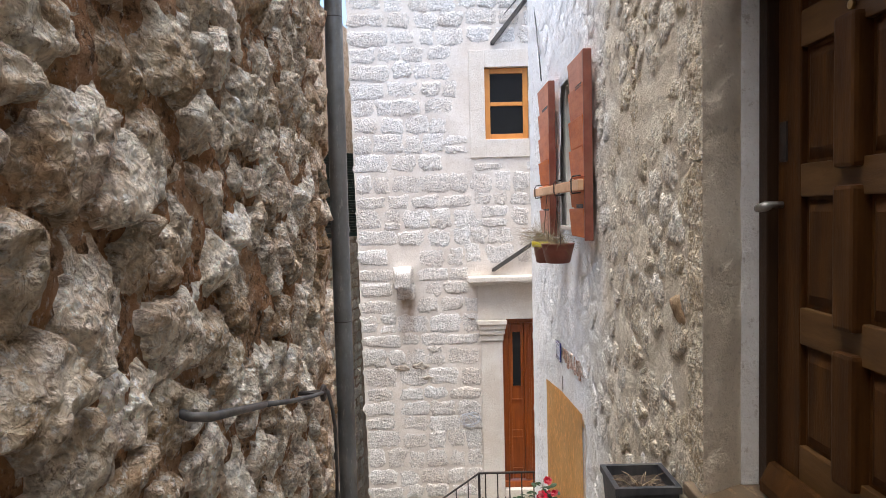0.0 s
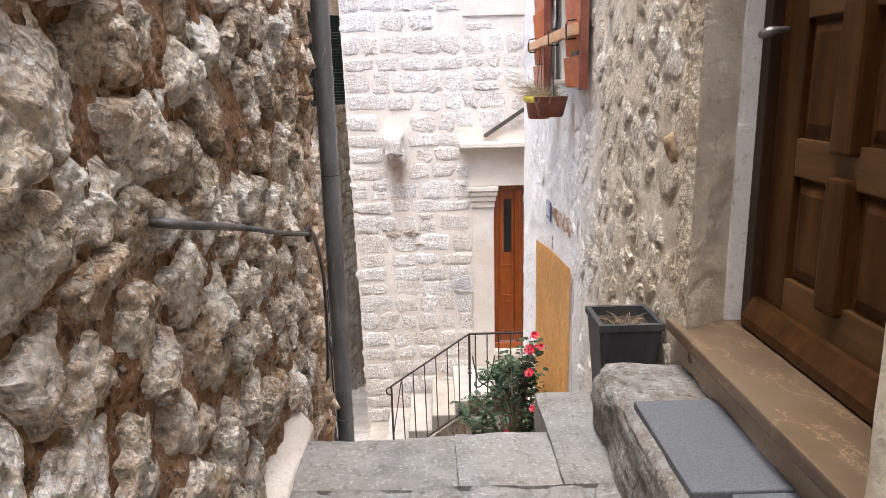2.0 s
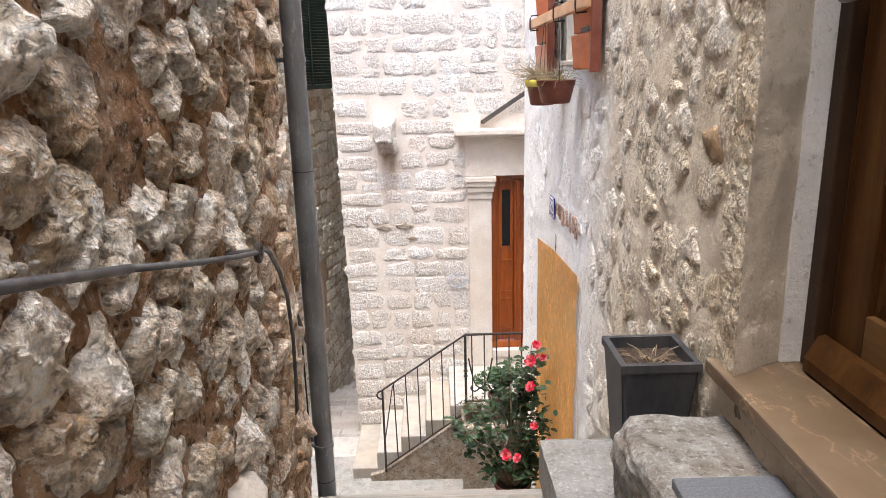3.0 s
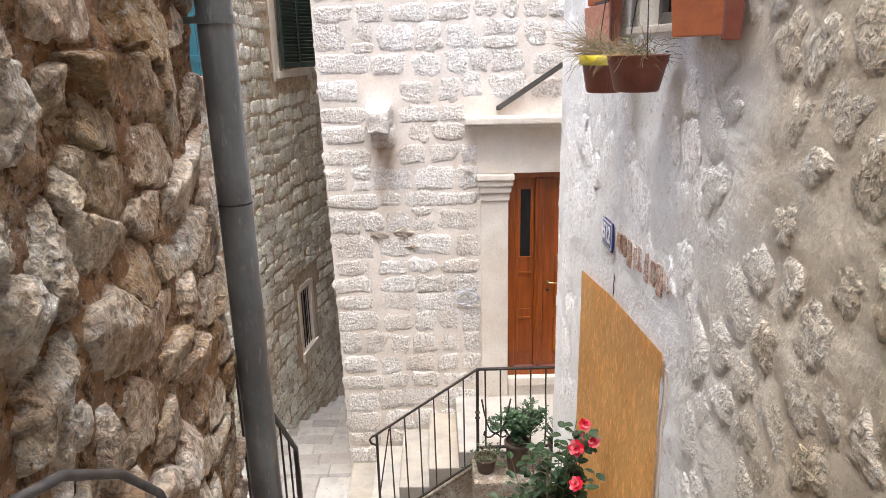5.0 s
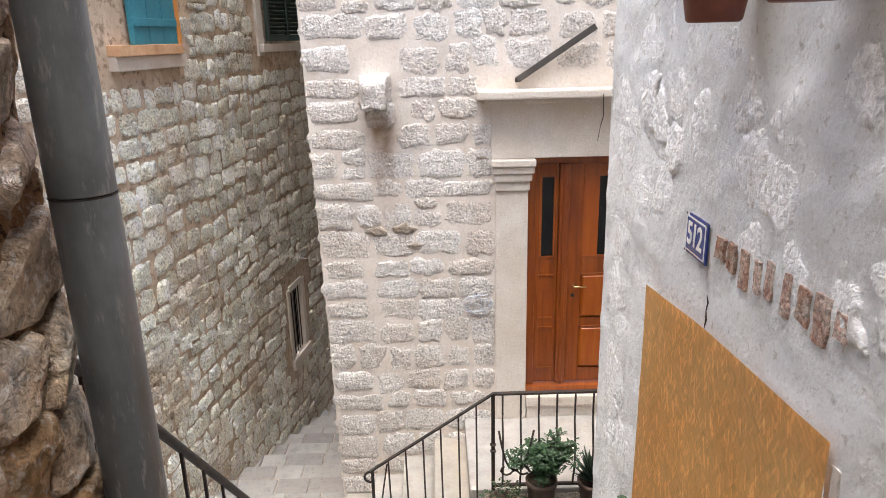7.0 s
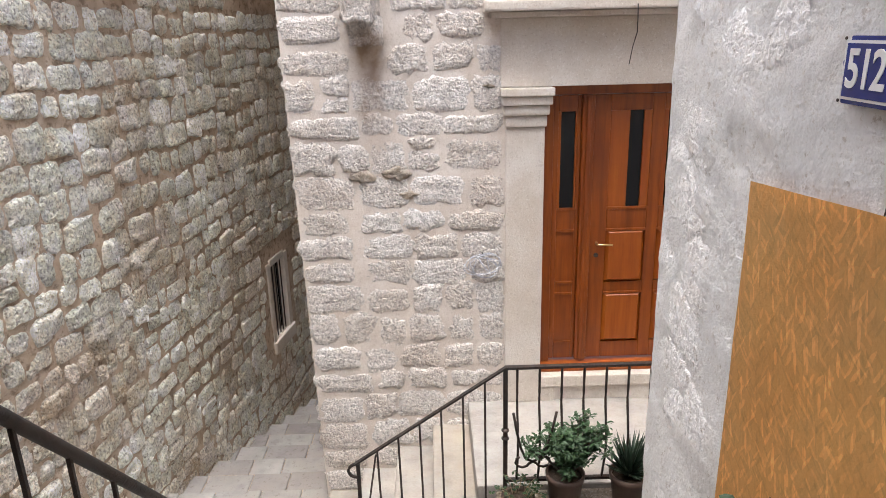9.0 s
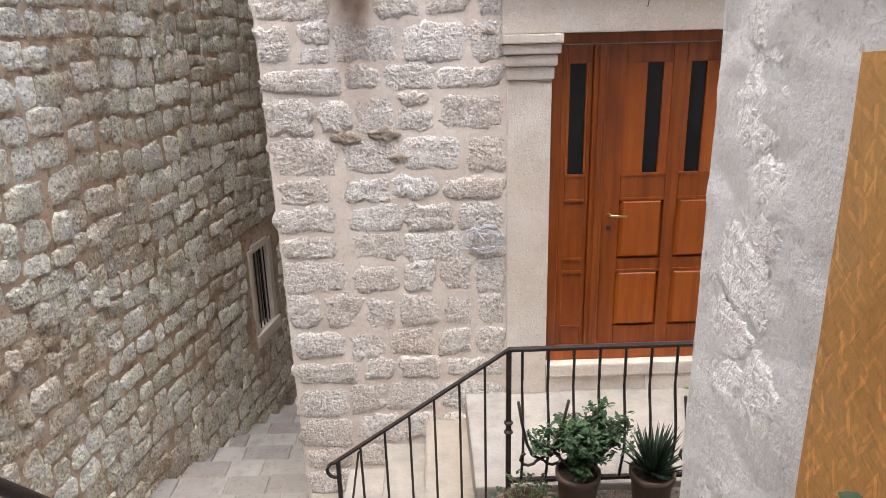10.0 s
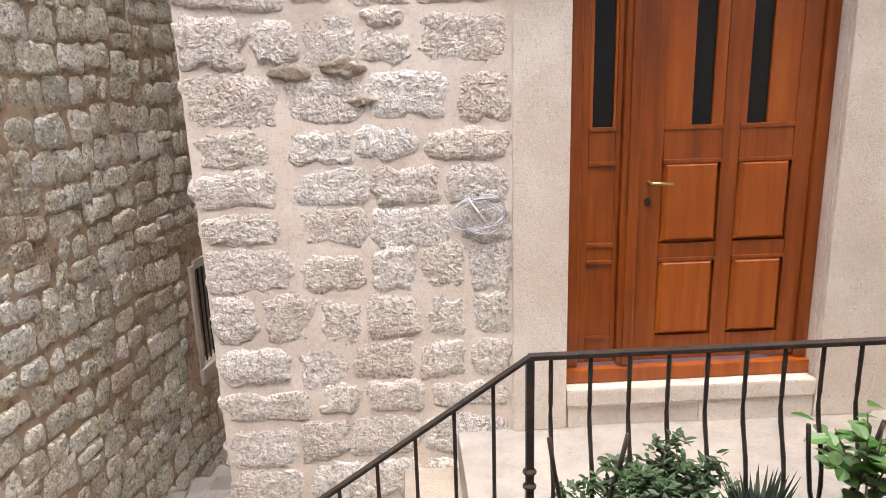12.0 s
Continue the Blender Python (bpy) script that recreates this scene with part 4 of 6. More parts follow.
part("handle", tube(nb(), [(DX - 0.015, 2.43, 1.41), (DX - 0.05, 2.43, 1.41), (DX - 0.08, 2.42, 1.405), (DX - 0.09, 2.44, 1.40), (DX - 0.09, 2.46, 1.398)], [0.012, 0.012, 0.018, 0.016, 0.014], 10),
     STEEL, side_door, "worn metal handle", smooth=True)
part("peephole", lathe(nb(), [(0.014, 0), (0.014, 0.01), (0.006, 0.012), (0.001, 0.011)]), BRASS, side_door).matrix_local = pose(DX - 0.016, 2.02, 1.985, 0, -90, 0)
# door surround: pitted stone band and white strip
jambs = tagged(new("trim_door_surround"), "pitted pale stone door jambs with whitewashed inner strip", "door surround", kind="structure")
for z0, z1 in ((0.30, 1.575), (1.58, 2.70)):
    bm = nb()
    sheet(bm, 2.458, 2.605, z0, z1, 0.012, lambda u, v, w: (0.934 - w * min(1, (u - 2.458) / 0.02), u, v), 0.006, 4, seed=z0, fine=0.014)
    part("jamb_stone", bm, WALLSTONE, jambs)
bm = nb()
sheet(bm, 0.932, 1.118, 0.352, 2.55, 0.02, lambda u, v, w: (u, 2.456 + (u - 0.932) * 0.56 - w * min(1, (u - 0.932) / 0.03), v), 0.008, 6, seed=3, fine=0.003)
part("reveal", bm, PLASTER, jambs)
part("white_strip", bx(1.112, 1.195, 2.545, 2.571, 0.352, 2.55, bevel=0.004), WHITEWASH, jambs, "white painted strip")
bm = nb()
sheet(bm, 0.94, 1.2, 0.30, 2.55, 0.03, lambda u, v, w: (u, 1.378 - w, v), 0.006, 6, seed=4)
part("reveal", bm, PLASTER, jambs)
box_top = bx(0.99, 1.3, 1.3, 2.6, 2.545, 2.6)
part("lintel", box_top, DRESSED, jambs)

# ---- black square planter on the landing ----
planter = thing("planter", "tall square black planter with dry soil and dead twigs", "planter", at=(0.795, 2.80, LAND))
def square_pot(w0, w1, h, t):
    bm = nb()
    rings = []
    for w, z in ((w0, 0), (w1, h - 0.03), (w1 + 0.012, h - 0.028), (w1 + 0.012, h), (w1 - t, h), (w1 - t - 0.006, h - 0.06)):
        rings.append([bm.verts.new((sx * w / 2, sy * w / 2, z)) for sx, sy in ((-1, -1), (1, -1), (1, 1), (-1, 1))])
    for q, s in zip(rings, rings[1:]):
        for k in range(4):
            bm.faces.new((q[k], q[(k + 1) % 4], s[(k + 1) % 4], s[k]))
    bm.faces.new(rings[0][::-1])
    bmesh.ops.bevel(bm, geom=[e for e in bm.edges if abs(e.verts[0].co.z - e.verts[1].co.z) > 0.1], offset=0.012, segments=3, affect="EDGES")
    return bm
part("body", square_pot(0.20, 0.255, 0.38, 0.03), POTBLACK, planter)
bm = nb()
sheet(bm, -0.118, 0.118, -0.118, 0.118, 0.02, lambda u, v, w: (u, v, 0.338 + w), 0.012, 20, seed=2)
part("soil", bm, SOIL, planter, "dry dark soil")
bm = nb()
for _ in range(22):
    a, r0 = rnd.uniform(0, 6.28), rnd.uniform(0, 0.05)
    p = Vector((r0 * math.cos(a), r0 * math.sin(a), 0.335))
    d = Vector((math.cos(a) * rnd.uniform(0.3, 1), math.sin(a) * rnd.uniform(0.3, 1), rnd.uniform(0.1, 0.6))) * rnd.uniform(0.04, 0.1)
    tube(bm, [p, p + d * 0.5 + Vector((0, 0, 0.012)), p + d], [0.003, 0.0022, 0.001], 5)
part("dead_growth", bm, TWIG, planter, "pale dead twigs")

# ---- drainpipe, cable and hook on the rubble wall ----
pipe = thing("drainpipe", "grey zinc drainpipe fixed to the wall corner", "drainpipe")
PX, PY, PR = -0.65, 4.36, 0.056
for z0, z1 in ((-3.45, -1.17), (-1.17, 0.73), (0.73, 2.64), (2.64, 4.55)):
    part("pipe_length", tube(nb(), [(PX, PY, z0), (PX, PY, z0 + 0.002), (PX, PY, z1 - 0.006), (PX, PY, z1 - 0.004)], PR, 36), ZINC, pipe, smooth=True)
    part("seam", tube(nb(), [(PX, PY, z1 - 0.005), (PX, PY, z1 - 0.002)], PR + 0.0008, 36), IRON, pipe, "dark soldered seam")
for z in (-0.95, 1.3, 3.0):
    bm = tube(nb(), [(PX, PY, z), (PX, PY, z + 0.025)], PR + 0.006, 28)
    box(bm, PX - 0.16, PX - 0.04, PY - 0.012, PY + 0.012, z + 0.002, z + 0.023)
    part("bracket", bm, ZINC, pipe)
cable = thing("cable", "thick black cable slung along the rubble wall", "cable")
pts = [(-0.62, 1.52, 0.985), (-0.54, 1.42, 0.998), (-0.505, 1.44, 0.99), (-0.497, 1.85, 0.9), (-0.495, 2.15, 0.825), (-0.495, 2.5, 0.745), (-0.5, 2.75, 0.692)]
part("strand", tube(nb(), pts[:4], [0.010, 0.0105, 0.0105, 0.009], 10), RUBBER, cable, "black insulated cable end", smooth=True)
part("strand", tube(nb(), pts[3:], 0.0078, 10), GREYCABLE, cable, "weathered grey cable", smooth=True)
pts = [(-0.5, 2.75, 0.692), (-0.505, 2.83, 0.685), (-0.515, 2.95, 0.64), (-0.53, 3.13, 0.52), (-0.545, 3.29, 0.365), (-0.565, 3.42, 0.13), (-0.58, 3.47, -0.1), (-0.60, 3.53, -0.27), (-0.64, 3.66, -0.36), (-0.70, 3.75, -0.40)]
part("hanging_end", tube(nb(), pts, 0.0085, 10), RUBBER, cable, smooth=True)
hook = thing("cable_hook", "rusty iron hook holding the cable", "hook")
part("shank", tube(nb(), [(-0.66, 2.70, 0.70), (-0.50, 2.72, 0.70)], 0.011, 8), IRON, hook)
part("loop", tube(nb(), [(-0.5, 2.755 + 0.026 * math.cos(a), 0.69 + 0.026 * math.sin(a)) for a in [k * 0.5 for k in range(13)]], 0.010, 8), IRON, hook, smooth=True)

# ---- handrail of the stair ----
hand = thing("stair_handrail", "black iron handrail down the open side of the stair", "handrail")
A, B = Vector((-0.97, 4.62, 0.365)), Vector((-0.97, 6.18, -1.37))
part("rail", tube(nb(), [A + Vector((0.02, -0.1, 0.02)), A, B, B + Vector((-0.01, 0.03, -0.04)), B + Vector((-0.01, 0.035, -0.25))], 0.017, 12), IRON, hand, smooth=True)
for k in range(1, 9):
    p = A.lerp(B, k / 9)
    part("baluster", bar(nb(), p, (p.x, p.y, p.z - 0.92), 0.011, 0.011), IRON, hand)
part("post", bar(nb(), (B.x - 0.01, B.y + 0.035, B.z - 0.2), (B.x - 0.01, B.y + 0.035, YARD), 0.03, 0.03), IRON, hand)
part("post", bar(nb(), A, (A.x, A.y, YARD), 0.03, 0.03), IRON, hand)
part("bottom_rail", bar(nb(), A - Vector((0, 0, 0.92)), B - Vector((0, 0, 0.92)), 0.03, 0.012), IRON, hand)

# ---- boarded opening, number plate, bricks ----
board = tagged(new("door_2"), "doorway closed with a strand board sheet, weathered orange", "boarded door", kind="structure")
bm = nb()
sheet(bm, 4.63, 6.03, -2.7, 0.0, 0.1, lambda u, v, w: (right_x(u) - 0.018 - w, u, v * (1 + 0.027 * (u - 4.63)) - 0.069 * (u - 4.63)), 0.004, 2, seed=6)
bmesh.ops.solidify(bm, geom=bm.faces[:], thickness=0.015)
part("sheet", bm, OSB, board)
part("frame", bx(0.938, 0.99, 4.595, 4.627, -2.7, -0.06, bevel=0.006), DRESSED, board, "white painted frame strip")
plate = thing("house_number", "blue and white enamel house number plate reading 512", "house number", at=(right_x(5.6) - 0.006, 5.605, 0.243))
part("plate", bx(-0.004, 0.004, -0.103, 0.103, -0.078, 0.078, bevel=0.002), ENAMEL_BLUE, plate)
part("white_field", bx(-0.006, -0.0035, -0.092, 0.092, -0.068, 0.068), ENAMEL_WHITE, plate, "white enamel field")
part("inner_field", bx(-0.0075, -0.005, -0.085, 0.085, -0.061, 0.061), ENAMEL_BLUE, plate, "blue enamel field")
for char, off in (("5", -0.051), ("1", -0.002), ("2", 0.047)):
    txt = bpy.data.curves.new("digit", "FONT")
    txt.body, txt.size, txt.align_x, txt.align_y, txt.extrude = char, 0.124, "CENTER", "CENTER", 0.001
    txt.offset = 0.0022
    tob = new("digit_curve", txt)
    bpy.context.view_layer.update()
    tme = bpy.data.meshes.new_from_object(tob.evaluated_get(bpy.context.evaluated_depsgraph_get()))
    bpy.data.objects.remove(tob)
    tme.materials.clear()
    tme.materials.append(ENAMEL_WHITE)
    digit = new("digit", tme)
    digit.parent = plate
    digit.matrix_local = pose(-0.0085, -off, 0, 90, 0, -90) @ Matrix.Diagonal((0.86, 1, 1, 1))
for sy in (-1, 1):
    for sz in (-1, 1):
        part("screw", tube(nb(), [(-0.005, sy * 0.096, sz * 0.072), (-0.008, sy * 0.096, sz * 0.072)], 0.004, 8), IRON, plate)
for k in range(9):
    y = 5.40 - k * 0.09 + rnd.uniform(-0.01, 0.01)
    hgt, wid, zc = rnd.uniform(0.07, 0.135), rnd.uniform(0.020, 0.034), 0.25 + k * 0.004 + rnd.uniform(-0.012, 0.012)
    bm = bx(-0.010, 0.006, -wid, wid, -hgt / 2, hgt / 2)
    bmesh.ops.subdivide_edges(bm, edges=bm.edges[:], cuts=3, use_grid_fill=True)
    for v in bm.verts:
        q = v.co * 30 + Vector((k * 3.1, 0, 0))
        v.co += Vector((0.006 * noise.noise(q), 0.007 * noise.noise(q + Vector((9, 0, 0))), 0.009 * noise.noise(q + Vector((0, 7, 0)))))
    bm.transform(pose(right_x(y), y, zc, rnd.uniform(-6, 6), 0, 0))
    part("brick", bm, BRICK, wall_right_white)

crack = [(5.49, 0.06), (5.475, 0.035), (5.485, 0.0), (5.478, -0.035), (5.488, -0.075)]
part("crack", tube(nb(), [(right_x(u) - 0.002, u, v) for u, v in crack], [0.0015, 0.0035, 0.002, 0.004, 0.001], 5), SOIL, wall_right_white, "dark crack in the plaster")

# ---- shuttered window with flower pots ----
window_r = tagged(new("window_1"), "small window with orange plank shutters folded back", "window", kind="structure")
part("glass", bx(1.10, 1.115, 4.66, 5.42, 1.28, 2.36), GLASS, window_r)
for y0, y1, z0, z1 in ((4.66, 4.71, 1.28, 2.36), (5.37, 5.42, 1.28, 2.36), (4.712, 5.368, 1.28, 1.34), (4.712, 5.368, 2.30, 2.36), (5.02, 5.06, 1.342, 2.298)):
    part("window_frame", bx(1.07, 1.10, y0, y1, z0, z1, bevel=0.004), TIMBER, window_r)
part("window_sill", bx(0.93, 1.1, 4.64, 5.44, 1.25, 1.282, bevel=0.006), DRESSED, window_r, "pale stone sill")
for y0, y1, zb, zt, yaw in ((4.15, 4.61, 1.225, 2.36, 2.0), (5.48, 6.02, 1.20, 2.42, -1.0)):
    sh = part("shutter", bx(0.885, 0.905, y0 + 0.01, y1 - 0.01, zb + 0.01, zt - 0.01), SHUTTERWOOD, window_r, "orange plank shutter folded back")
    n = 6
    for k in range(n):
        h = (zt - zb) / n
        m = pose(0.872, (y0 + y1) / 2, zb + h * (k + 0.5), 0, -5.0, rnd.uniform(-0.5, 0.5))
        part("plank", box(nb(), -0.012, 0.012, -(y1 - y0) / 2, (y1 - y0) / 2, -h / 2 + 0.004, h / 2 - 0.004, bevel=0.006, m=m), SHUTTERWOOD, sh)
    for zz in (zb + 0.2, zt - 0.2):
        part("hinge_strap", bx(0.853, 0.857, y0 + 0.02, y1 - 0.25, zz - 0.012, zz + 0.012), IRON, sh)
    # near edge of the shutter, its shade put in as a darker red-brown
    part("edge_batten", bx(0.858, 0.91, y0 - 0.02, y0 + 0.002, zb - 0.01, zt, bevel=0.004), TERRACOTTA, sh)
part("cross_bar", bx(0.81, 0.845, 4.09, 6.06, 1.52, 1.585, bevel=0.006), BARWOOD, window_r, "pale wooden cross bar")
for y in (4.25, 4.9, 5.9):
    part("bar_hook", tube(nb(), [(0.87, y, 1.51), (0.805, y, 1.505), (0.80, y, 1.53), (0.80, y, 1.59), (0.81, y, 1.61), (0.86, y, 1.615)], 0.005, 8), IRON, window_r, smooth=True)


def hanging_pot(name, label, at, r0, r1, h, band, twigs, seed):
    rr = random.Random(seed)
    pot = thing(name, label, "flower pot", "hanging flower pots", at=at)
    prof = [(r0 * 0.9, 0.0), (r0, 0.008), (r0 + (r1 - r0) * 0.75, h * 0.75), (r0 + (r1 - r0) * 0.76 + 0.004, h * 0.76), (r1, h - 0.006), (r1 + 0.006, h), (r1 - 0.008, h), (r1 - 0.012, h - 0.03)]
    body = part("pot", lathe(nb(), prof, n=32), TERRACOTTA, pot, smooth=True)
    if band:
        part("band", lathe(nb(), [(r1 + 0.001, h * 0.74), (r1 + 0.007, h * 0.76), (r1 + 0.009, h - 0.004), (r1 + 0.003, h + 0.001)], n=32), YELLOW, body, "yellow rim band", smooth=True)
    part("soil", lathe(nb(), [(r1 - 0.012, h - 0.02), (r1 * 0.5, h - 0.012), (0.002, h - 0.008)], n=24), SOIL, pot)
    bm = nb()
    for k in range(twigs):
        a, t = rr.uniform(0, 6.28), rr.uniform(0.03, 1)
        p = Vector((math.cos(a) * r1 * 0.7 * t, math.sin(a) * r1 * 0.7 * t, h - 0.02))
        pts = [p]
        d = Vector((math.cos(a) * 0.9 - 0.15, math.sin(a) * 0.9, rr.uniform(0.2, 1.3))).normalized()
        seg = rr.uniform(0.012, 0.042)
        for _ in range(5):
            p = p + d * seg
            d = (d + Vector((rr.uniform(-0.5, 0.5), rr.uniform(-0.5, 0.5), rr.uniform(-0.75, 0.15)))).normalized()
            pts.append(p)
        tube(bm, pts, [0.0014, 0.0013, 0.0011, 0.001, 0.0008, 0.0006], 3)
    part("dry_growth", bm, STRAW, pot, "dry straw-coloured stems")
    bm = nb()
    for k in range(70):
        a, t = rr.uniform(0, 6.28), rr.uniform(0.2, 1.25)
        leaf(bm, Vector((math.cos(a) * r1 * t, math.sin(a) * r1 * t, h + rr.uniform(-0.01, 0.07))), rr, 0.018, 0.006)
    part("foliage", bm, PALELEAF, pot, "small grey-green leaves")
    bm = nb()
    for k in range(150 if band else 60):
        a, t = rr.uniform(0, 6.28), rr.uniform(0.2, 1.0)
        p = Vector((math.cos(a) * r1 * 0.6 * t, math.sin(a) * r1 * 0.6 * t, h - 0.01))
        d = Vector((-0.55 if band else -0.1, 0.5 if band else 0.1, rr.uniform(0.3, 1.3))) + Vector((rr.uniform(-0.8, 0.5), rr.uniform(-0.6, 0.8), 0))
        d.normalize()
        pts = [p]
        seg = rr.uniform(0.02, 0.06) if band else rr.uniform(0.012, 0.03)
        for _ in range(5):
            p = p + d * seg
            d = (d + Vector((rr.uniform(-0.7, 0.6), rr.uniform(-0.6, 0.6), rr.uniform(-0.6, 0.4)))).normalized()
            pts.append(p)
        tube(bm, pts, [0.0018, 0.0017, 0.0015, 0.0013, 0.001, 0.0008], 3)
    part("twiggy_growth", bm, TWIG, pot, "tangle of thin grey-brown twigs")
    for s in (-1, 1):
        part("wire", tube(nb(), [(0, s * r1, h - 0.01), (0.0, s * r1 * 0.9, h + 0.1), (0.015, s * 0.02, 1.545 - at[2])], 0.0025, 5), IRON, pot)
    return pot


def leaf(bm, p, rr, length, width, up=0.3, fold=0.25):
    """One small pointed leaf, folded along its rib."""
    a = rr.uniform(0, 2 * math.pi)
    d = Vector((math.cos(a), math.sin(a), rr.uniform(-0.5, 1) * up * 2)).normalized()
    s = d.cross(Vector((rr.uniform(-0.4, 0.4), rr.uniform(-0.4, 0.4), 1))).normalized()
    n = s.cross(d)
    length *= rr.uniform(0.7, 1.25)
    droop = rr.uniform(0.0, 0.22) * length
    rib = [bm.verts.new(p + d * length * t - n * droop * t * t) for t in (0.0, 0.3, 0.68, 1.0)]
    for sgn in (1, -1):
        rim = [bm.verts.new(p + d * length * t + s * sgn * width * w + n * fold * width * w - n * droop * t * t) for t, w in ((0.22, 0.72), (0.52, 1.0), (0.82, 0.6))]
        for f in ((rib[0], rim[0], rib[1]), (rib[1], rim[0], rim[1], rib[2]), (rib[2], rim[1], rim[2]), (rib[2], rim[2], rib[3])):
            bm.faces.new(f if sgn > 0 else f[::-1])


hanging_pot("flower_pot", "small terracotta pot with a yellow band and dry stems, hanging", (0.80, 5.29, 1.0), 0.08, 0.106, 0.165, True, 80, 3)
hanging_pot("flower_pot", "terracotta hanging pot with dry trailing stems", (0.80, 4.77, 1.035), 0.084, 0.114, 0.135, False, 60, 8)
twigs = thing("bare_branches", "thin dark bare creeper branches high on the wall", "branches")
for pts in (((1.35, FACE - 0.02, 4.35), (1.0, FACE - 0.12, 4.30), (0.75, FACE - 0.2, 4.12), (0.66, FACE - 0.22, 4.2)), ((1.3, FACE - 0.02, 4.3), (1.08, FACE - 0.15, 4.05), (0.98, FACE - 0.2, 3.86)), ((1.2, FACE - 0.02, 4.4), (1.02, FACE - 0.1, 4.1), (0.85, FACE - 0.16, 3.9))):
    part("branch", tube(nb(), pts, [0.012, 0.009, 0.006, 0.004][:len(pts)], 6), TIMBER, twigs)
wire = thing("wall_wire", "thin grey wire hanging down the wall", "wire")
part("strand", tube(nb(), [(0.925, 6.5, 4.2), (0.90, 6.45, 3.6), (0.885, 6.35, 3.2), (0.88, 6.1, 2.8), (0.87, 5.9, 2.5)], 0.006, 6), RUBBER, wire, smooth=True)

# ---- house front: door surround, cornice, corbel, window ----
surround = tagged(new("trim_portal"), "pale dressed stone portal with moulded capitals and cornice", "portal", kind="structure")
for x0, x1 in ((0.475, 0.762), (2.145, 2.48)):
    part("pilaster", bx(x0, x1, FACE - 0.03, FACE + 0.2, PLAT, -0.325, bevel=0.008), DRESSED, surround)
    cap = part("capital", bx(x0 - 0.005, x1 + 0.012, FACE - 0.05, FACE + 0.2, -0.322, -0.24, bevel=0.012), DRESSED, surround)
    part("moulding", bx(x0 - 0.02, x1 + 0.03, FACE - 0.075, FACE + 0.2, -0.238, -0.165, bevel=0.02), DRESSED, cap)
    part("moulding", bx(x0 - 0.03, x1 + 0.045, FACE - 0.095, FACE + 0.2, -0.163, -0.10, bevel=0.012), DRESSED, cap)
    part("moulding", bx(x0 - 0.04, x1 + 0.055, FACE - 0.115, FACE + 0.2, -0.098, -0.042, bevel=0.008), DRESSED, cap)
part("frieze", bx(0.44, 2.52, FACE - 0.025, FACE + 0.2, -0.039, 0.43, bevel=0.006), DRESSED, surround)
bm = bx(0.36, 2.6, FACE - 0.14, FACE + 0.2, 0.432, 0.47, bevel=0.01)
box(bm, 0.315, 2.65, FACE - 0.2, FACE + 0.2, 0.472, 0.545, bevel=0.015)
part("cornice", bm, DRESSED, surround)
part("sill_slab", bx(0.765, 2.142, FACE - 0.035, FACE + 0.28, -2.45, -2.348, bevel=0.012), DRESSED, surround)
for x0, x1 in ((0.775, 0.88), (1.50, 2.138)):
    part("sill_base", bx(x0, x1, FACE - 0.024, FACE + 0.2, PLAT - 0.02, -2.452), DRESSED, surround)
# shallow recess; the shade beneath the sill is put into its browner colour
part("sill_hollow", bx(0.878, 1.502, FACE + 0.02, FACE + 0.2, PLAT - 0.02, -2.452), BROWNSTONE, surround, "recess under the sill, its shade put in as darker brown stone")

front_door = tagged(new("door_3"), "reddish-brown panelled wooden front door with narrow glass strips, closed", "door", kind="structure")
DY = 9.16
part("threshold_board", bx(0.77, 2.135, DY - 0.06, DY + 0.06, -2.345, -2.268, bevel=0.006), ORANGEWOOD, front_door, "orange wooden threshold board")
for x0, x1 in ((0.766, 0.845), (2.07, 2.138)):
    part("door_frame", bx(x0, x1, DY - 0.02, DY + 0.07, -2.266, -0.042, bevel=0.006), REDWOOD, front_door)
part("door_frame", bx(0.847, 2.068, DY - 0.02, DY + 0.07, -0.11, -0.042, bevel=0.006), REDWOOD, front_door)
part("centre_post", bx(1.055, 1.15, DY - 0.03, DY + 0.06, -2.254, -0.112, bevel=0.012), REDWOOD, front_door)
part("cover_strip", bx(1.085, 1.12, DY - 0.045, DY - 0.031, -2.25, -0.115, bevel=0.006), REDWOOD, front_door)


def raised(bm, x0, x1, z0, z1, y):
    """A raised and fielded panel facing -y."""
    o = 0.028
    a = [bm.verts.new(p) for p in ((x0, y + 0.010, z0), (x1, y + 0.010, z0), (x1, y + 0.010, z1), (x0, y + 0.010, z1),
                                   (x0 + o, y - 0.026, z0 + o), (x1 - o, y - 0.026, z0 + o), (x1 - o, y - 0.026, z1 - o), (x0 + o, y - 0.026, z1 - o))]
    for f in ((0, 1, 5, 4), (1, 2, 6, 5), (2, 3, 7, 6), (3, 0, 4, 7), (4, 5, 6, 7)):
        bm.faces.new([a[i] for i in f])
    return bm


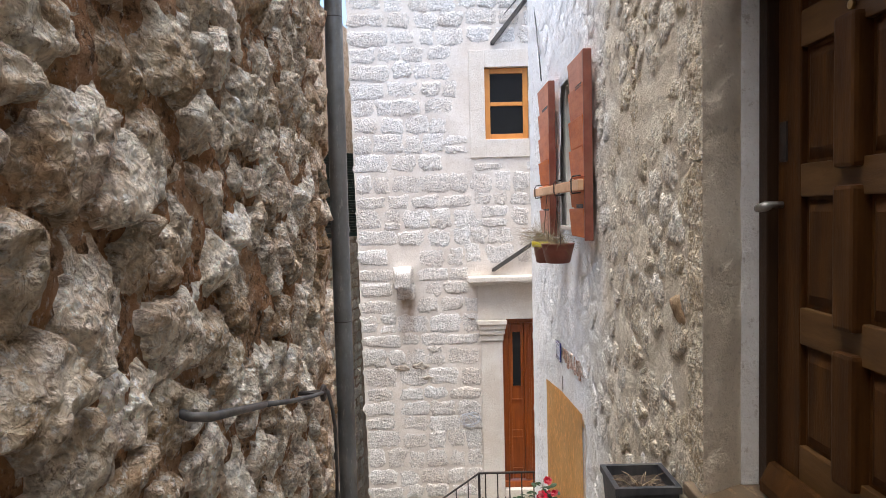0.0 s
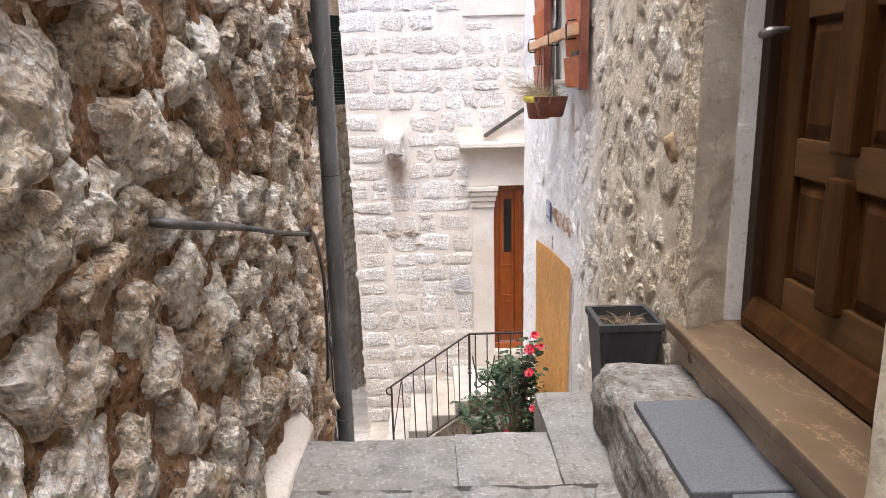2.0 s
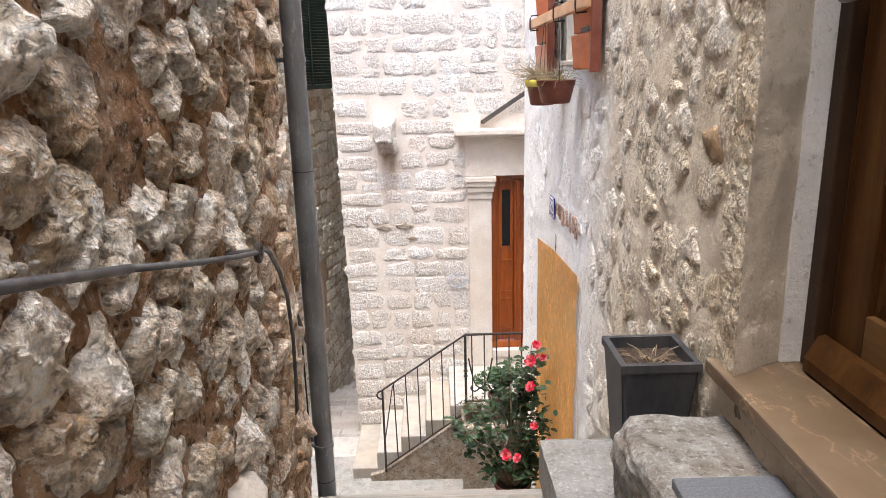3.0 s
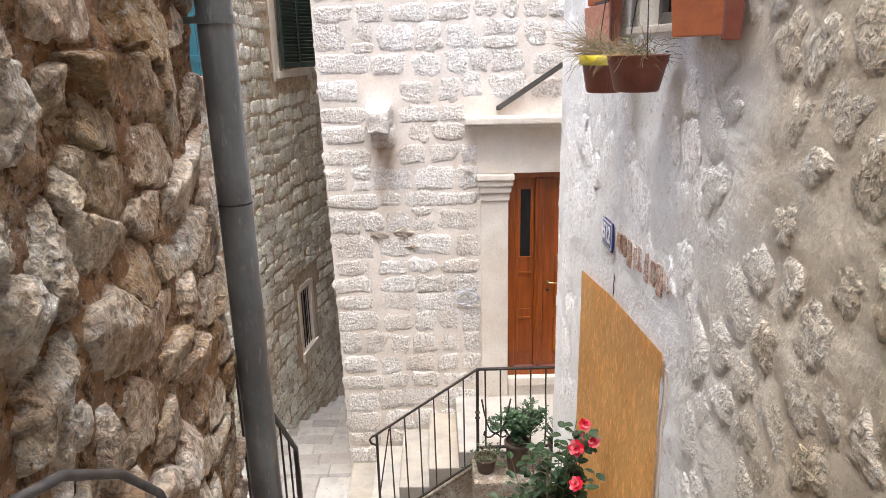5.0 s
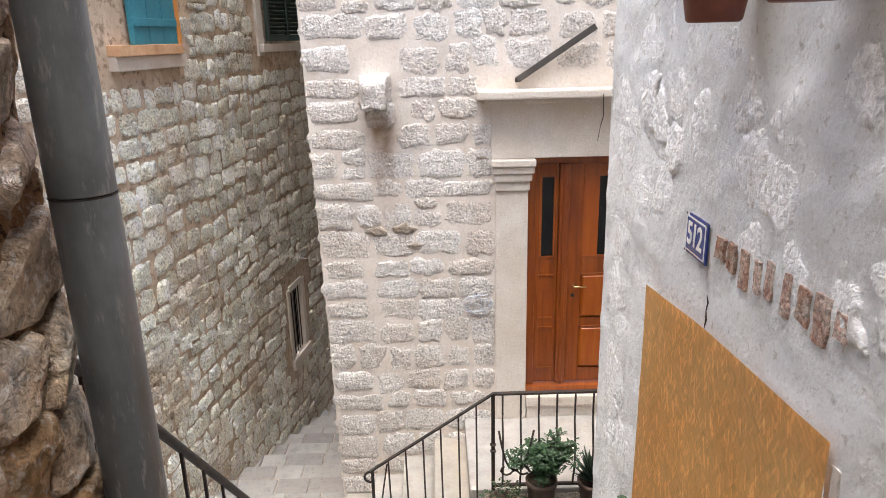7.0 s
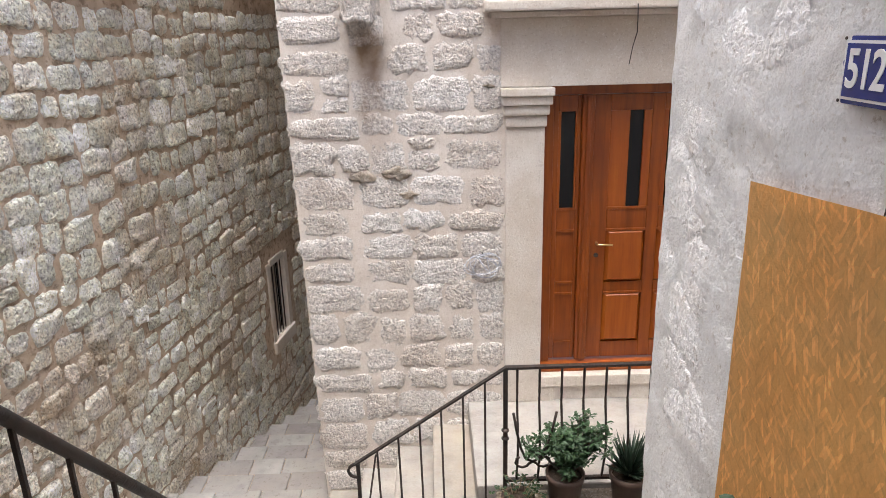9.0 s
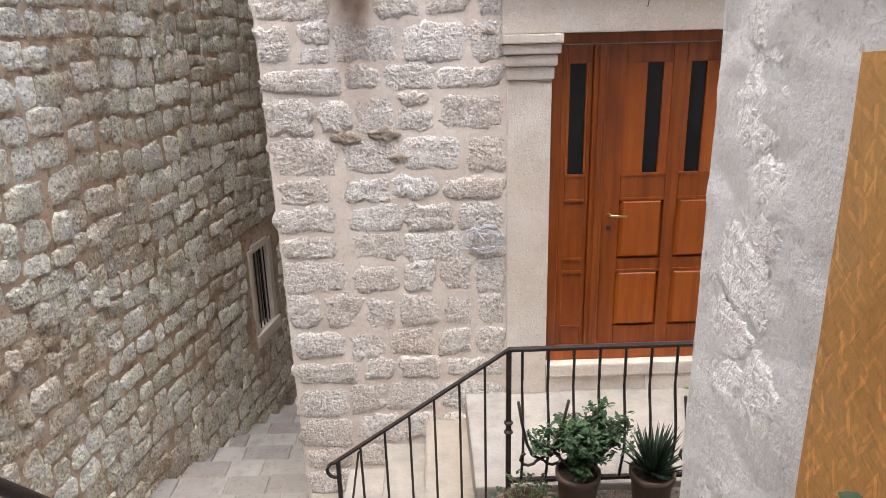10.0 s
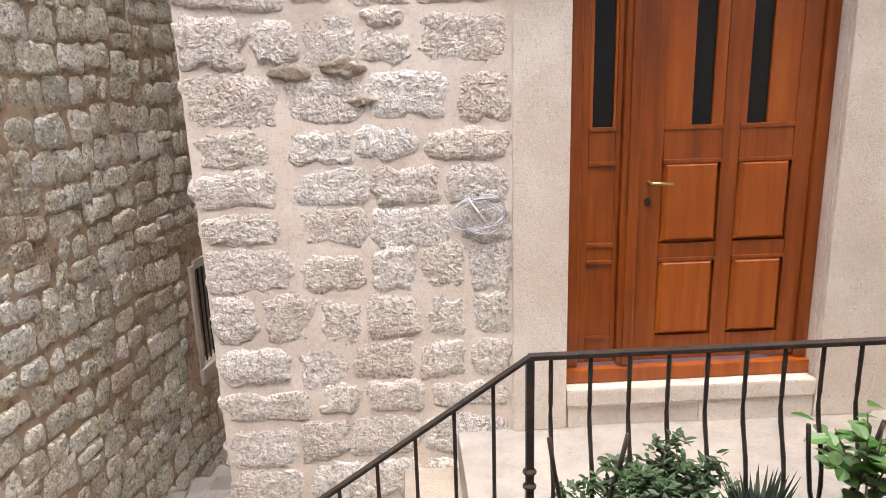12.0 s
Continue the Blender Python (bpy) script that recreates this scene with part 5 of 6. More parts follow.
def leaf_door(name, x0, x1, cols, panels_z, glass_z, glass_x, plain=False):
    lf = part(name, bx(x0, x1, DY + 0.035, DY + 0.055, -2.25, -0.115), REDWOOD, front_door)
    xs = [x0] + [c for col in cols for c in col] + [x1]
    for a, b in zip(xs[::2], xs[1::2]):
        part("stile", bx(a, b, DY, DY + 0.034, -2.25, -0.115, bevel=0.005), REDWOOD, lf)
    zs = [-2.25] + [c for p in panels_z for c in p] + [glass_z[0]]
    for c0, c1 in cols:
        for a, b in zip(zs[::2], zs[1::2]):
            part("rail", bx(c0 + 0.001, c1 - 0.001, DY, DY + 0.034, a, b, bevel=0.005), REDWOOD, lf)
        part("rail", bx(c0 + 0.001, c1 - 0.001, DY, DY + 0.034, glass_z[1], -0.115, bevel=0.005), REDWOOD, lf)
        for a, b in panels_z:
            part("panel", bx(c0, c1, DY + 0.005, DY + 0.03, a, b) if plain else raised(nb(), c0, c1, a, b, DY + 0.012), REDWOOD if plain else ORANGEWOOD, lf)
            part("panel_mould", bx(c0, c1, DY - 0.008, DY + 0.012, b - 0.016, b + 0.006, bevel=0.004), REDWOOD, lf)
            if plain:
                part("panel_mould", bx(c0, c1, DY - 0.008, DY + 0.012, a - 0.006, a + 0.016, bevel=0.004), REDWOOD, lf)
        g0, g1 = glass_x[cols.index((c0, c1))]
        for a, b in ((c0, g0), (g1, c1)):
            if b - a > 0.01:
                part("glass_stile", bx(a, b, DY + 0.004, DY + 0.03, glass_z[0], glass_z[1], bevel=0.004), ORANGEWOOD, lf)
        part("glass", bx(g0, g1, DY + 0.02, DY + 0.028, glass_z[0], glass_z[1]), GLASS, lf, "dark glass strip")
        part("glass_bead", bx(c0, c1, DY - 0.006, DY + 0.012, glass_z[0] - 0.012, glass_z[0] + 0.01, bevel=0.003), REDWOOD, lf)
    return lf


leaf_door("side_leaf", 0.847, 1.053, ((0.885, 1.025),), ((-2.11, -1.675), (-1.59, -1.15)), (-0.98, -0.235), ((0.905, 1.012),), True)
main_leaf = leaf_door("main_leaf", 1.152, 2.068, ((1.275, 1.585), (1.675, 1.965)), ((-2.11, -1.675), (-1.59, -1.15)), (-0.98, -0.235), ((1.42, 1.525), (1.71, 1.815)))
hd = part("handle", tube(nb(), [(1.205, DY, -1.26), (1.205, DY - 0.045, -1.26), (1.215, DY - 0.055, -1.26), (1.32, DY - 0.055, -1.265)], [0.012, 0.009, 0.009, 0.008], 10), BRASS, front_door, "brass lever handle", smooth=True)
part("keyhole_plate", tube(nb(), [(1.205, DY + 0.002, -1.36), (1.205, DY - 0.008, -1.36)], 0.018, 14), IRON, front_door)

corbel = part("corbel", nb(), ASHLAR, wall_facade, "projecting weathered stone corbel")
bm = bx(-0.665, -0.405, FACE - 0.27, FACE + 0.05, 0.46, 0.69)
box(bm, -0.60, -0.39, FACE - 0.16, FACE + 0.05, 0.27, 0.461)
bmesh.ops.subdivide_edges(bm, edges=bm.edges[:], cuts=5, use_grid_fill=True)
cen = Vector((-0.53, FACE - 0.1, 0.5))
for v in bm.verts:
    v.co += 0.022 * Vector((fbm(v.co * 7), fbm(v.co * 7 + Vector((5, 2, 1))), fbm(v.co * 7 + Vector((1, 8, 3)))))
    if v.co.z > 0.45:
        v.co.x += (v.co.x - cen.x) * -0.25 * max(0, (FACE - 0.12 - v.co.y) / 0.15)
        v.co.z -= 0.05 * max(0, (FACE - 0.18 - v.co.y) / 0.09)
bm.to_mesh(corbel.data)
bm.free()
corbel.data.polygons.foreach_set("use_smooth", [True] * len(corbel.data.polygons))

window_f = tagged(new("window_2"), "small ochre wooden window in a pale stone surround", "window", kind="structure")
for x0, x1, z0, z1 in ((0.39, 0.592, 2.1, 3.49), (1.168, 1.37, 2.1, 3.49), (0.594, 1.166, 3.268, 3.49), (0.594, 1.166, 2.1, 2.335)):
    part("surround_stone", bx(x0, x1, FACE - 0.022, FACE + 0.14, z0, z1, bevel=0.006), DRESSED, window_f)
for x0, x1, z0, z1 in ((0.596, 0.665, 2.34, 3.264), (1.095, 1.164, 2.34, 3.264), (0.667, 1.093, 3.195, 3.264), (0.667, 1.093, 2.34, 2.41), (0.667, 1.093, 2.775, 2.825)):
    part("window_frame", bx(x0, x1, FACE + 0.05, FACE + 0.10, z0, z1, bevel=0.006), FRAMEWOOD, window_f)
for z0, z1 in ((2.41, 2.775), (2.825, 3.195)):
    part("pane", bx(0.66, 1.10, FACE + 0.08, FACE + 0.088, z0, z1), GLASS, window_f)
part("window_sill", bx(0.60, 1.16, FACE + 0.0, FACE + 0.06, 2.325, 2.345, bevel=0.004), FRAMEWOOD, window_f)
for a, b in (((0.66, 0.62), (1.28, 1.03)), ((0.70, 3.57), (1.20, 4.17))):
    br = thing("strut", "dark weathered timber strut leaning out from the wall", "strut", "timber struts")
    part("beam", bar(nb(), (a[0], FACE - 0.03, a[1]), (b[0], FACE - 0.10, b[1]), 0.04, 0.05), TIMBER, br)
    part("fixing", bx(a[0] - 0.02, a[0] + 0.03, FACE - 0.03, FACE + 0.02, a[1] - 0.02, a[1] + 0.02), IRON, br)
coil = thing("wire_coil", "coil of pale wire hung on the wall", "wire coil")
bm = nb()
pts = []
for k in range(110):
    a = k * 0.31
    r = 0.10 + 0.018 * math.sin(k * 0.7) + 0.012 * math.sin(k * 0.23)
    pts.append((0.31 + r * 1.15 * math.cos(a) + 0.02 * math.sin(k * 0.11), FACE - 0.035 - 0.012 * math.sin(k * 0.9), -1.375 + r * 0.85 * math.sin(a)))
part("winding", tube(bm, pts, 0.0035, 5), WIRE, coil)
part("tie", tube(nb(), [(0.25, FACE - 0.04, -1.29), (0.30, FACE - 0.06, -1.36), (0.36, FACE - 0.04, -1.45), (0.33, FACE - 0.05, -1.30)], 0.006, 6), WIRE, coil)
part("nail", tube(nb(), [(0.30, FACE + 0.01, -1.275), (0.30, FACE - 0.06, -1.27)], 0.005, 6), IRON, coil)
dangle = thing("frieze_wire", "short bent grey wire hanging over the door frieze", "wire")
part("strand", tube(nb(), [(1.34, FACE - 0.205, 0.50), (1.35, FACE - 0.18, 0.42), (1.375, FACE - 0.10, 0.32), (1.36, FACE - 0.06, 0.22), (1.345, FACE - 0.045, 0.10)], [0.005, 0.004, 0.004, 0.003, 0.003], 6), TIMBER, dangle, smooth=True)
line = thing("wash_line", "thin slack line across the side lane", "line")
part("strand", tube(nb(), [(-1.10, FACE + 0.01, -0.93), (-1.5, 9.35, -0.955), (-2.0, 9.7, -0.90), (-2.58, 9.85, -0.62)], 0.0008, 5), WIRE, line)

# ---- windows and shutters of the far left wall ----
def far_frame(y):
    """Axes on the far wall at y: x along it (away), y out of it."""
    a = math.degrees(math.atan(0.155))
    return pose(far_x(y), y, 0, 0, 0, 90 - a)


def far_part(name, bm, mat_, parent, y, label=""):
    """Boxes are given as along-wall, outward (negative y), up."""
    bm.transform(far_frame(y))
    return part(name, bm, mat_, parent, label)


window_t = tagged(new("window_3"), "window with a teal plank shutter and ochre frame", "window", kind="structure")
ty = 9.30
far_part("shutter", bx(0.0, 0.72, -0.07, -0.035, 0.97, 2.6, bevel=0.006), TEAL, window_t, ty, "teal painted shutter")
for k in range(3):
    far_part("plank", bx(k * 0.24 + 0.004, k * 0.24 + 0.236, -0.085, -0.068, 0.97, 2.6, bevel=0.004), TEAL, window_t, ty)
far_part("batten", bx(0.01, 0.71, -0.10, -0.083, 1.12, 1.19, bevel=0.004), TEAL, window_t, ty)
far_part("window_frame", bx(0.72, 0.79, -0.09, 0.05, 0.93, 2.6, bevel=0.006), FRAMEWOOD, window_t, ty, "ochre wooden frame")
far_part("window_sill", bx(-0.3, 0.74, -0.12, 0.02, 0.88, 0.97, bevel=0.006), BARWOOD, window_t, ty, "worn wooden sill")
far_part("stone_sill", bx(-0.3, 0.86, -0.08, 0.02, 0.76, 0.878, bevel=0.008), DRESSED, window_t, ty, "stone sill")
window_g = tagged(new("window_4"), "window with dark green louvred shutters", "window", kind="structure")
gy = 12.22
far_part("stone_frame", bx(-0.18, 0.0, -0.03, 0.05, 0.80, 2.6, bevel=0.008), DRESSED, window_g, gy)
far_part("window_sill", bx(-0.15, 1.1, -0.08, 0.05, 0.84, 0.94, bevel=0.008), DRESSED, window_g, gy)
for x0, ang in ((0.02, -4), (0.70, -38)):
    m = far_frame(gy) @ pose(x0, -0.05, 0, 0, 0, ang)
    fr = nb()
    for a in ((0.0, 0.05, -0.04, 0.0, 0.97, 2.6), (0.55, 0.60, -0.04, 0.0, 0.97, 2.6), (0.05, 0.55, -0.04, 0.0, 0.97, 1.05)):
        box(fr, *a, bevel=0.004)
    fr.transform(m)
    sh = part("shutter", fr, GREENPAINT, window_g, "dark green louvred shutter")
    for k in range(30):
        s = box(nb(), 0.05, 0.55, -0.006, 0.006, -0.026, 0.026, m=m @ pose(0, -0.02, 1.08 + k * 0.05, 40, 0, 0))
        part("slat", s, GREENPAINT, sh)
window_l = tagged(new("window_5"), "small barred window in a stone frame", "window", kind="structure")
ly = 12.3
for a in ((-0.09, 0.0, -0.02, 0.1, -3.53, -2.40), (0.485, 0.60, -0.02, 0.1, -3.53, -2.40), (0.002, 0.483, -0.02, 0.1, -2.45, -2.36), (-0.1, 0.62, -0.05, 0.1, -3.62, -3.46)):
    far_part("frame_stone", bx(*a, bevel=0.008), DRESSED, window_l, ly)
far_part("inner_shutter", bx(0.0, 0.5, 0.12, 0.14, -3.5, -2.4), ROUGHBROWN, window_l, ly, "dark wooden boards behind the bars")
for k in range(5):
    far_part("bar", tube(nb(), [(0.06 + k * 0.095, 0.03, -3.48), (0.06 + k * 0.095, 0.03, -2.42)], 0.009, 6), IRON, window_l, ly)

# ---- iron railing of the entrance ----
railing = thing("railing", "black wrought iron railing with bellied bars along the steps", "railing")
RY, T0, T1 = 7.91, Vector((-0.63, 7.91, -2.345)), Vector((0.36, 7.91, -1.675))
part("hand_rail", bar(nb(), T0, T1, 0.032, 0.012), IRON, railing)
part("hand_rail", bx(0.355, 2.7, RY - 0.018, RY + 0.018, -1.684, -1.666, bevel=0.003), IRON, railing)
part("scroll_end", tube(nb(), [T0 + Vector((0.03 - 0.055 * math.sin(a) - 0.02, 0, -0.05 + 0.05 * math.cos(a))) for a in [k * 0.35 for k in range(11)]], 0.011, 8), IRON, railing, smooth=True)
part("end_post", bar(nb(), T0 + Vector((0.02, 0, 0)), (T0.x + 0.02, RY, -3.4), 0.024, 0.024), IRON, railing)
part("end_brace", bar(nb(), (T0.x + 0.14, RY, -2.28), (T0.x + 0.03, RY, -2.95), 0.012, 0.012), IRON, railing)
bm = bar(nb(), T1, (T1.x, RY, -3.0), 0.028, 0.028)
for z in (-2.14, -2.2):
    lathe(bm, [(0.012, 0), (0.026, 0.012), (0.026, 0.02), (0.012, 0.034)], (T1.x, RY, z), 12)
part("corner_post", bm, IRON, railing)
part("lower_rail", bar(nb(), (T0.x + 0.02, RY, -3.33), (T1.x, RY, -2.64), 0.024, 0.012), IRON, railing)
for k in range(1, 7):
    f = k / 7 + 0.01
    a = T0.lerp(T1, f)
    b = Vector((T0.x + 0.02, RY, -3.33)).lerp(Vector((T1.x, RY, -2.64)), f)
    part("baluster", bar(nb(), a, b, 0.013, 0.013), IRON, railing)


def bellied(x):
    """A bar that swells outward at its foot; slightly twisted iron."""
    pts = []
    for k in range(15):
        t = k / 14
        out = 0.065 * math.sin(math.pi * min(1, max(0, (t - 0.3) / 0.7))) ** 1.3
        pts.append((x, RY - out, -1.68 - t * 0.82))
    return tube(nb(), pts, [0.0078 + 0.001 * (k % 2) for k in range(15)], 6)


x = 0.435
while x < 2.7:
    part("baluster", bellied(x), IRON, railing, smooth=True)
    x += 0.142
part("foot_rail", bx(0.36, 2.7, RY - 0.015, RY + 0.015, -2.512, -2.495), IRON, railing)
for xs in (0.52, 1.40):
    for s in (-1, 1):
        pts = [(xs + s * (0.02 + 0.075 * t), RY - 0.13 - 0.05 * t, -2.26 + 0.17 * t * t) for t in (1.5, 1.2, 0.8, 0.4, 0.1)]
        pts += [(xs - s * (0.02 + 0.045 * (1 - math.cos(a))), RY - 0.14, -2.27 - 0.04 * math.sin(a)) for a in (0.3, 0.9, 1.6, 2.3, 3.0, 3.7, 4.3)]
        part("scroll", tube(nb(), pts, 0.0085, 7), IRON, railing, "iron scroll bracket", smooth=True)


# ---- plants ----
def round_pot(name, label, at, r0, r1, h, mat_, category="potted plant", group=""):
    pot = thing(name, label, category, group, at=at)
    prof = [(r0 * 0.92, 0), (r0, 0.006), (r1 * 0.97, h * 0.85), (r1 * 1.06, h * 0.86), (r1 * 1.08, h), (r1 * 0.96, h), (r1 * 0.92, h - 0.03)]
    part("pot", lathe(nb(), prof, n=30), mat_, pot, smooth=True)
    part("soil", lathe(nb(), [(r1 * 0.93, h - 0.03), (r1 * 0.4, h - 0.02), (0.002, h - 0.02)], n=20), SOIL, pot)
    return pot


LEDGE = -2.62
rr = random.Random(21)
shrub = round_pot("potted_shrub", "bushy green shrub in a dark brown pot", (0.72, 7.72, LEDGE - 0.0), 0.09, 0.115, 0.30, BROWNPOT)
stems, foliage = nb(), nb()
for k in range(26):
    a, lean = rr.uniform(0, 6.28), rr.uniform(0.1, 1.0)
    base = Vector((0.02 * math.cos(a), 0.02 * math.sin(a), 0.28))
    tip = Vector((0.27 * lean * math.cos(a), 0.22 * lean * math.sin(a), 0.28 + rr.uniform(0.16, 0.42) * (1.1 - 0.35 * lean)))
    mid = base.lerp(tip, 0.5) + Vector((rr.uniform(-0.03, 0.03), rr.uniform(-0.03, 0.03), 0.03))
    tube(stems, [base, mid, tip], [0.006, 0.004, 0.002], 5)
    for t in range(5):
        q = mid.lerp(tip, rr.uniform(0.1, 1.05)) + Vector((rr.uniform(-0.05, 0.05), rr.uniform(-0.05, 0.05), rr.uniform(-0.03, 0.04)))
        for _ in range(19):
            leaf(foliage, q + Vector((rr.uniform(-0.025, 0.025), rr.uniform(-0.025, 0.025), rr.uniform(-0.02, 0.025))), rr, 0.038, 0.0085, 0.45)
part("woody_growth", stems, TIMBER, shrub)
part("foliage", foliage, SHRUBLEAF, shrub)
aloe = round_pot("potted_aloe", "spiky dark aloe in a brown pot", (1.12, 7.70, LEDGE), 0.085, 0.115, 0.30, BROWNPOT)
for k in range(100):
    bm = nb()
    a, el = rr.uniform(0, 6.28), rr.uniform(0.25, 1.45)
    d = Vector((math.cos(a) * math.cos(el), math.sin(a) * math.cos(el), math.sin(el)))
    s = d.cross(Vector((0, 0, 1))).normalized()
    L = rr.uniform(0.15, 0.28)
    p = Vector((0, 0, 0.29))
    q = [p + s * 0.012, p - s * 0.012, p + d * L * 0.5 - s * 0.011 + Vector((0, 0, 0.01)), p + d * L + Vector((0, 0, 0.03)), p + d * L * 0.5 + s * 0.011 + Vector((0, 0, 0.01)), p + d * L * 0.4 - Vector((0, 0, 0.012))]
    v = [bm.verts.new(x_) for x_ in q]
    for f in ((0, 1, 2, 4), (2, 3, 4), (0, 4, 5), (1, 5, 2), (2, 5, 3), (3, 5, 4)):
        bm.faces.new([v[i] for i in f])
    part("blade", bm, ALOELEAF, aloe)
vine = round_pot("potted_climber", "leafy bright green climber in a pot", (1.53, 7.74, LEDGE), 0.09, 0.12, 0.28, BROWNPOT)
stems, foliage = nb(), nb()
for k in range(7):
    a = rr.uniform(0, 6.28)
    tip = Vector((0.16 * math.cos(a), 0.12 * math.sin(a), rr.uniform(0.6, 1.0)))
    mid = Vector((0.05 * math.cos(a), 0.05 * math.sin(a), 0.5))
    part("stem", tube(nb(), [(0, 0, 0.26), mid, tip], [0.005, 0.004, 0.002], 5), TWIG, vine)
    for t in range(16):
        q = mid.lerp(tip, rr.uniform(-0.1, 1.05))
        leaf(foliage, q + Vector((rr.uniform(-0.07, 0.07), rr.uniform(-0.06, 0.06), rr.uniform(-0.04, 0.04))), rr, 0.075, 0.026, 0.35)
part("foliage", foliage, BRIGHTLEAF, vine)

dry = round_pot("dry_plant", "small brown pot with a withered trailing plant on the ledge", (0.42, 7.70, LEDGE), 0.075, 0.10, 0.15, BROWNPOT)
bm, withered = nb(), nb()
for k in range(26):
    a = rr.uniform(0, 6.28)
    p, d = Vector((0.05 * math.cos(a), 0.05 * math.sin(a), 0.13)), Vector((math.cos(a) * 0.6, math.sin(a) * 0.6, rr.uniform(0.4, 1.2))).normalized()
    pts = [p]
    for _ in range(6):
        p = p + d * rr.uniform(0.02, 0.04)
        d = (d + Vector((rr.uniform(-0.5, 0.5), rr.uniform(-0.5, 0.5), rr.uniform(-0.6, 0.1)))).normalized()
        pts.append(p)
        leaf(withered, p, rr, 0.03, 0.009)
    tube(bm, pts, [0.003, 0.0028, 0.0025, 0.002, 0.0017, 0.0014, 0.001], 4)
part("dead_growth", bm, TWIG, dry, "brown withered stems")
part("foliage", withered, LEAF, dry)

# camellia by the boarded door
BX, BY = 0.62, 5.42
step_no = int((BY - LIP) / RUN)
camellia = round_pot("camellia_bush", "dark green camellia bush with pink blooms in a pot", (BX, BY, LAND - (step_no + 1) * RISE), 0.10, 0.14, 0.24, TERRACOTTA, "flowering bush")
stems, foliage = nb(), nb()
clumps = []
for k in range(64):
    a, h = rr.uniform(0, 6.28), rr.uniform(0.35, 1.38)
    rad = (0.11 + 0.27 * math.sin(math.pi * min(1, (h - 0.15) / 1.12))) * rr.uniform(0.35, 1.0)
    tip = Vector((rad * math.cos(a) * (1.45 if math.cos(a) < 0 else 0.85) + 0.16 * max(0, h - 0.6), rad * math.sin(a) * 1.1, h))
    mid = Vector((tip.x * 0.5, tip.y * 0.5, 0.22 + (h - 0.22) * 0.55))
    tube(stems, [(tip.x * 0.08, tip.y * 0.08, 0.2), mid, tip], [0.008, 0.005, 0.002], 5)
    clumps.append(tip)
    for _ in range(14):
        q = mid.lerp(tip, rr.uniform(0.2, 1.08)) + Vector((rr.uniform(-0.06, 0.06), rr.uniform(-0.06, 0.06), rr.uniform(-0.06, 0.06)))
        leaf(foliage, q, rr, 0.066, 0.022, 0.3)
part("woody_growth", stems, TWIG, camellia)
part("foliage", foliage, LEAF, camellia)


def bloom(at, r, seed):
    r2 = random.Random(seed)
    bm = nb()
    for ring, (n, tilt, rad) in enumerate(((7, 0.35, 1.0), (6, 0.8, 0.75), (4, 1.2, 0.45))):
        for k in range(n):
            a = 2 * math.pi * (k + 0.5 * ring) / n + r2.uniform(-0.15, 0.15)
            d = Vector((math.cos(a) * math.cos(tilt), math.sin(a) * math.cos(tilt), math.sin(tilt))) * r * rad
            s = Vector((-math.sin(a), math.cos(a), 0)) * r * 0.42 * rad
            p = Vector((0, 0, 0.1 * r * ring))
            v = [bm.verts.new(x_) for x_ in (p, p + d * 0.6 + s, p + d + s * 0.4, p + d - s * 0.4, p + d * 0.6 - s)]
            bm.faces.new(v)
    ob = part("bloom", bm, PETAL, camellia, "pink-red bloom")
    ob.matrix_local = Matrix.Translation(at) @ pose(0, 0, 0, r2.uniform(20, 70), r2.uniform(-30, 10), r2.uniform(-30, 30))


for k, at in enumerate(((0.17, -0.06, 1.42), (0.12, -0.12, 1.32), (0.22, -0.1, 1.33), (0.11, -0.2, 1.15), (0.25, -0.22, 0.70), (0.13, -0.27, 0.87), (0.01, -0.26, 0.6), (-0.08, -0.24, 0.62), (0.19, 0.1, 1.24))):
    bloom(at, rr.uniform(0.032, 0.05), 50 + k)

# ---- stones of the rubble wall ----
rnd = random.Random(7)
pts = scatter(0.45, 4.41, -1.4, 3.2, 0.20, rnd, lambda u, v: (1.55 + 0.42 * u > v) and (v > 0.06 if u < 2.75 else v > -0.25 - 0.75 * (u - 2.7)), 12000, 0.42)
pts = [p for p in pts if p[0] < 3.25]
shapes, blocks = [], []
for i, cell in enumerate(voronoi([(u, v * 1.12) for u, v in pts], (0.3, 3.27, -1.8, 3.9), 0.28)):
    if len(cell) < 3 or rnd.random() < 0.06:
        continue
    cell = shrink([(u, v / 1.12) for u, v in cell], rnd.uniform(-0.006, 0.012))
    size = max(abs(p[0] - cell[0][0]) + abs(p[1] - cell[0][1]) for p in cell)
    shapes.append((abs(pts[i][0] - 2.2) + 0.6 * abs(pts[i][1] - 0.6), stone_shape(cell, rnd.uniform(0.034, 0.062) * min(1.1, 0.6 + size * 1.6), 0.030, 100 + i, 50, bulge(18, -0.3, 9.0), 0.034, 0.7, 3, 0.85, 1)))
# larger, flatter blocks towards the corner
pts = scatter(3.2, 4.40, -2.6, 6.4, 0.32, rnd, lambda u, v: v / 2 > -0.25 - 0.75 * (u - 2.7), 9000, 0.4)
for i, cell in enumerate(voronoi(pts, (3.27, 4.43, -2.8, 6.6), 0.42)):
    if len(cell) > 2 and rnd.random() > 0.05:
        cell = shrink([(u, v / 2 + 0.35 * (u - 3.8) * noise.noise(Vector((u, v * 0.5, 2.0)))) for u, v in cell], rnd.uniform(-0.004, 0.014))
        blocks.append(stone_shape(cell, rnd.uniform(0.03, 0.062), 0.011, 400 + i, 60, bulge(20, -0.2, 18.0), 0.022, 0.9, 2, 0.6, 1))
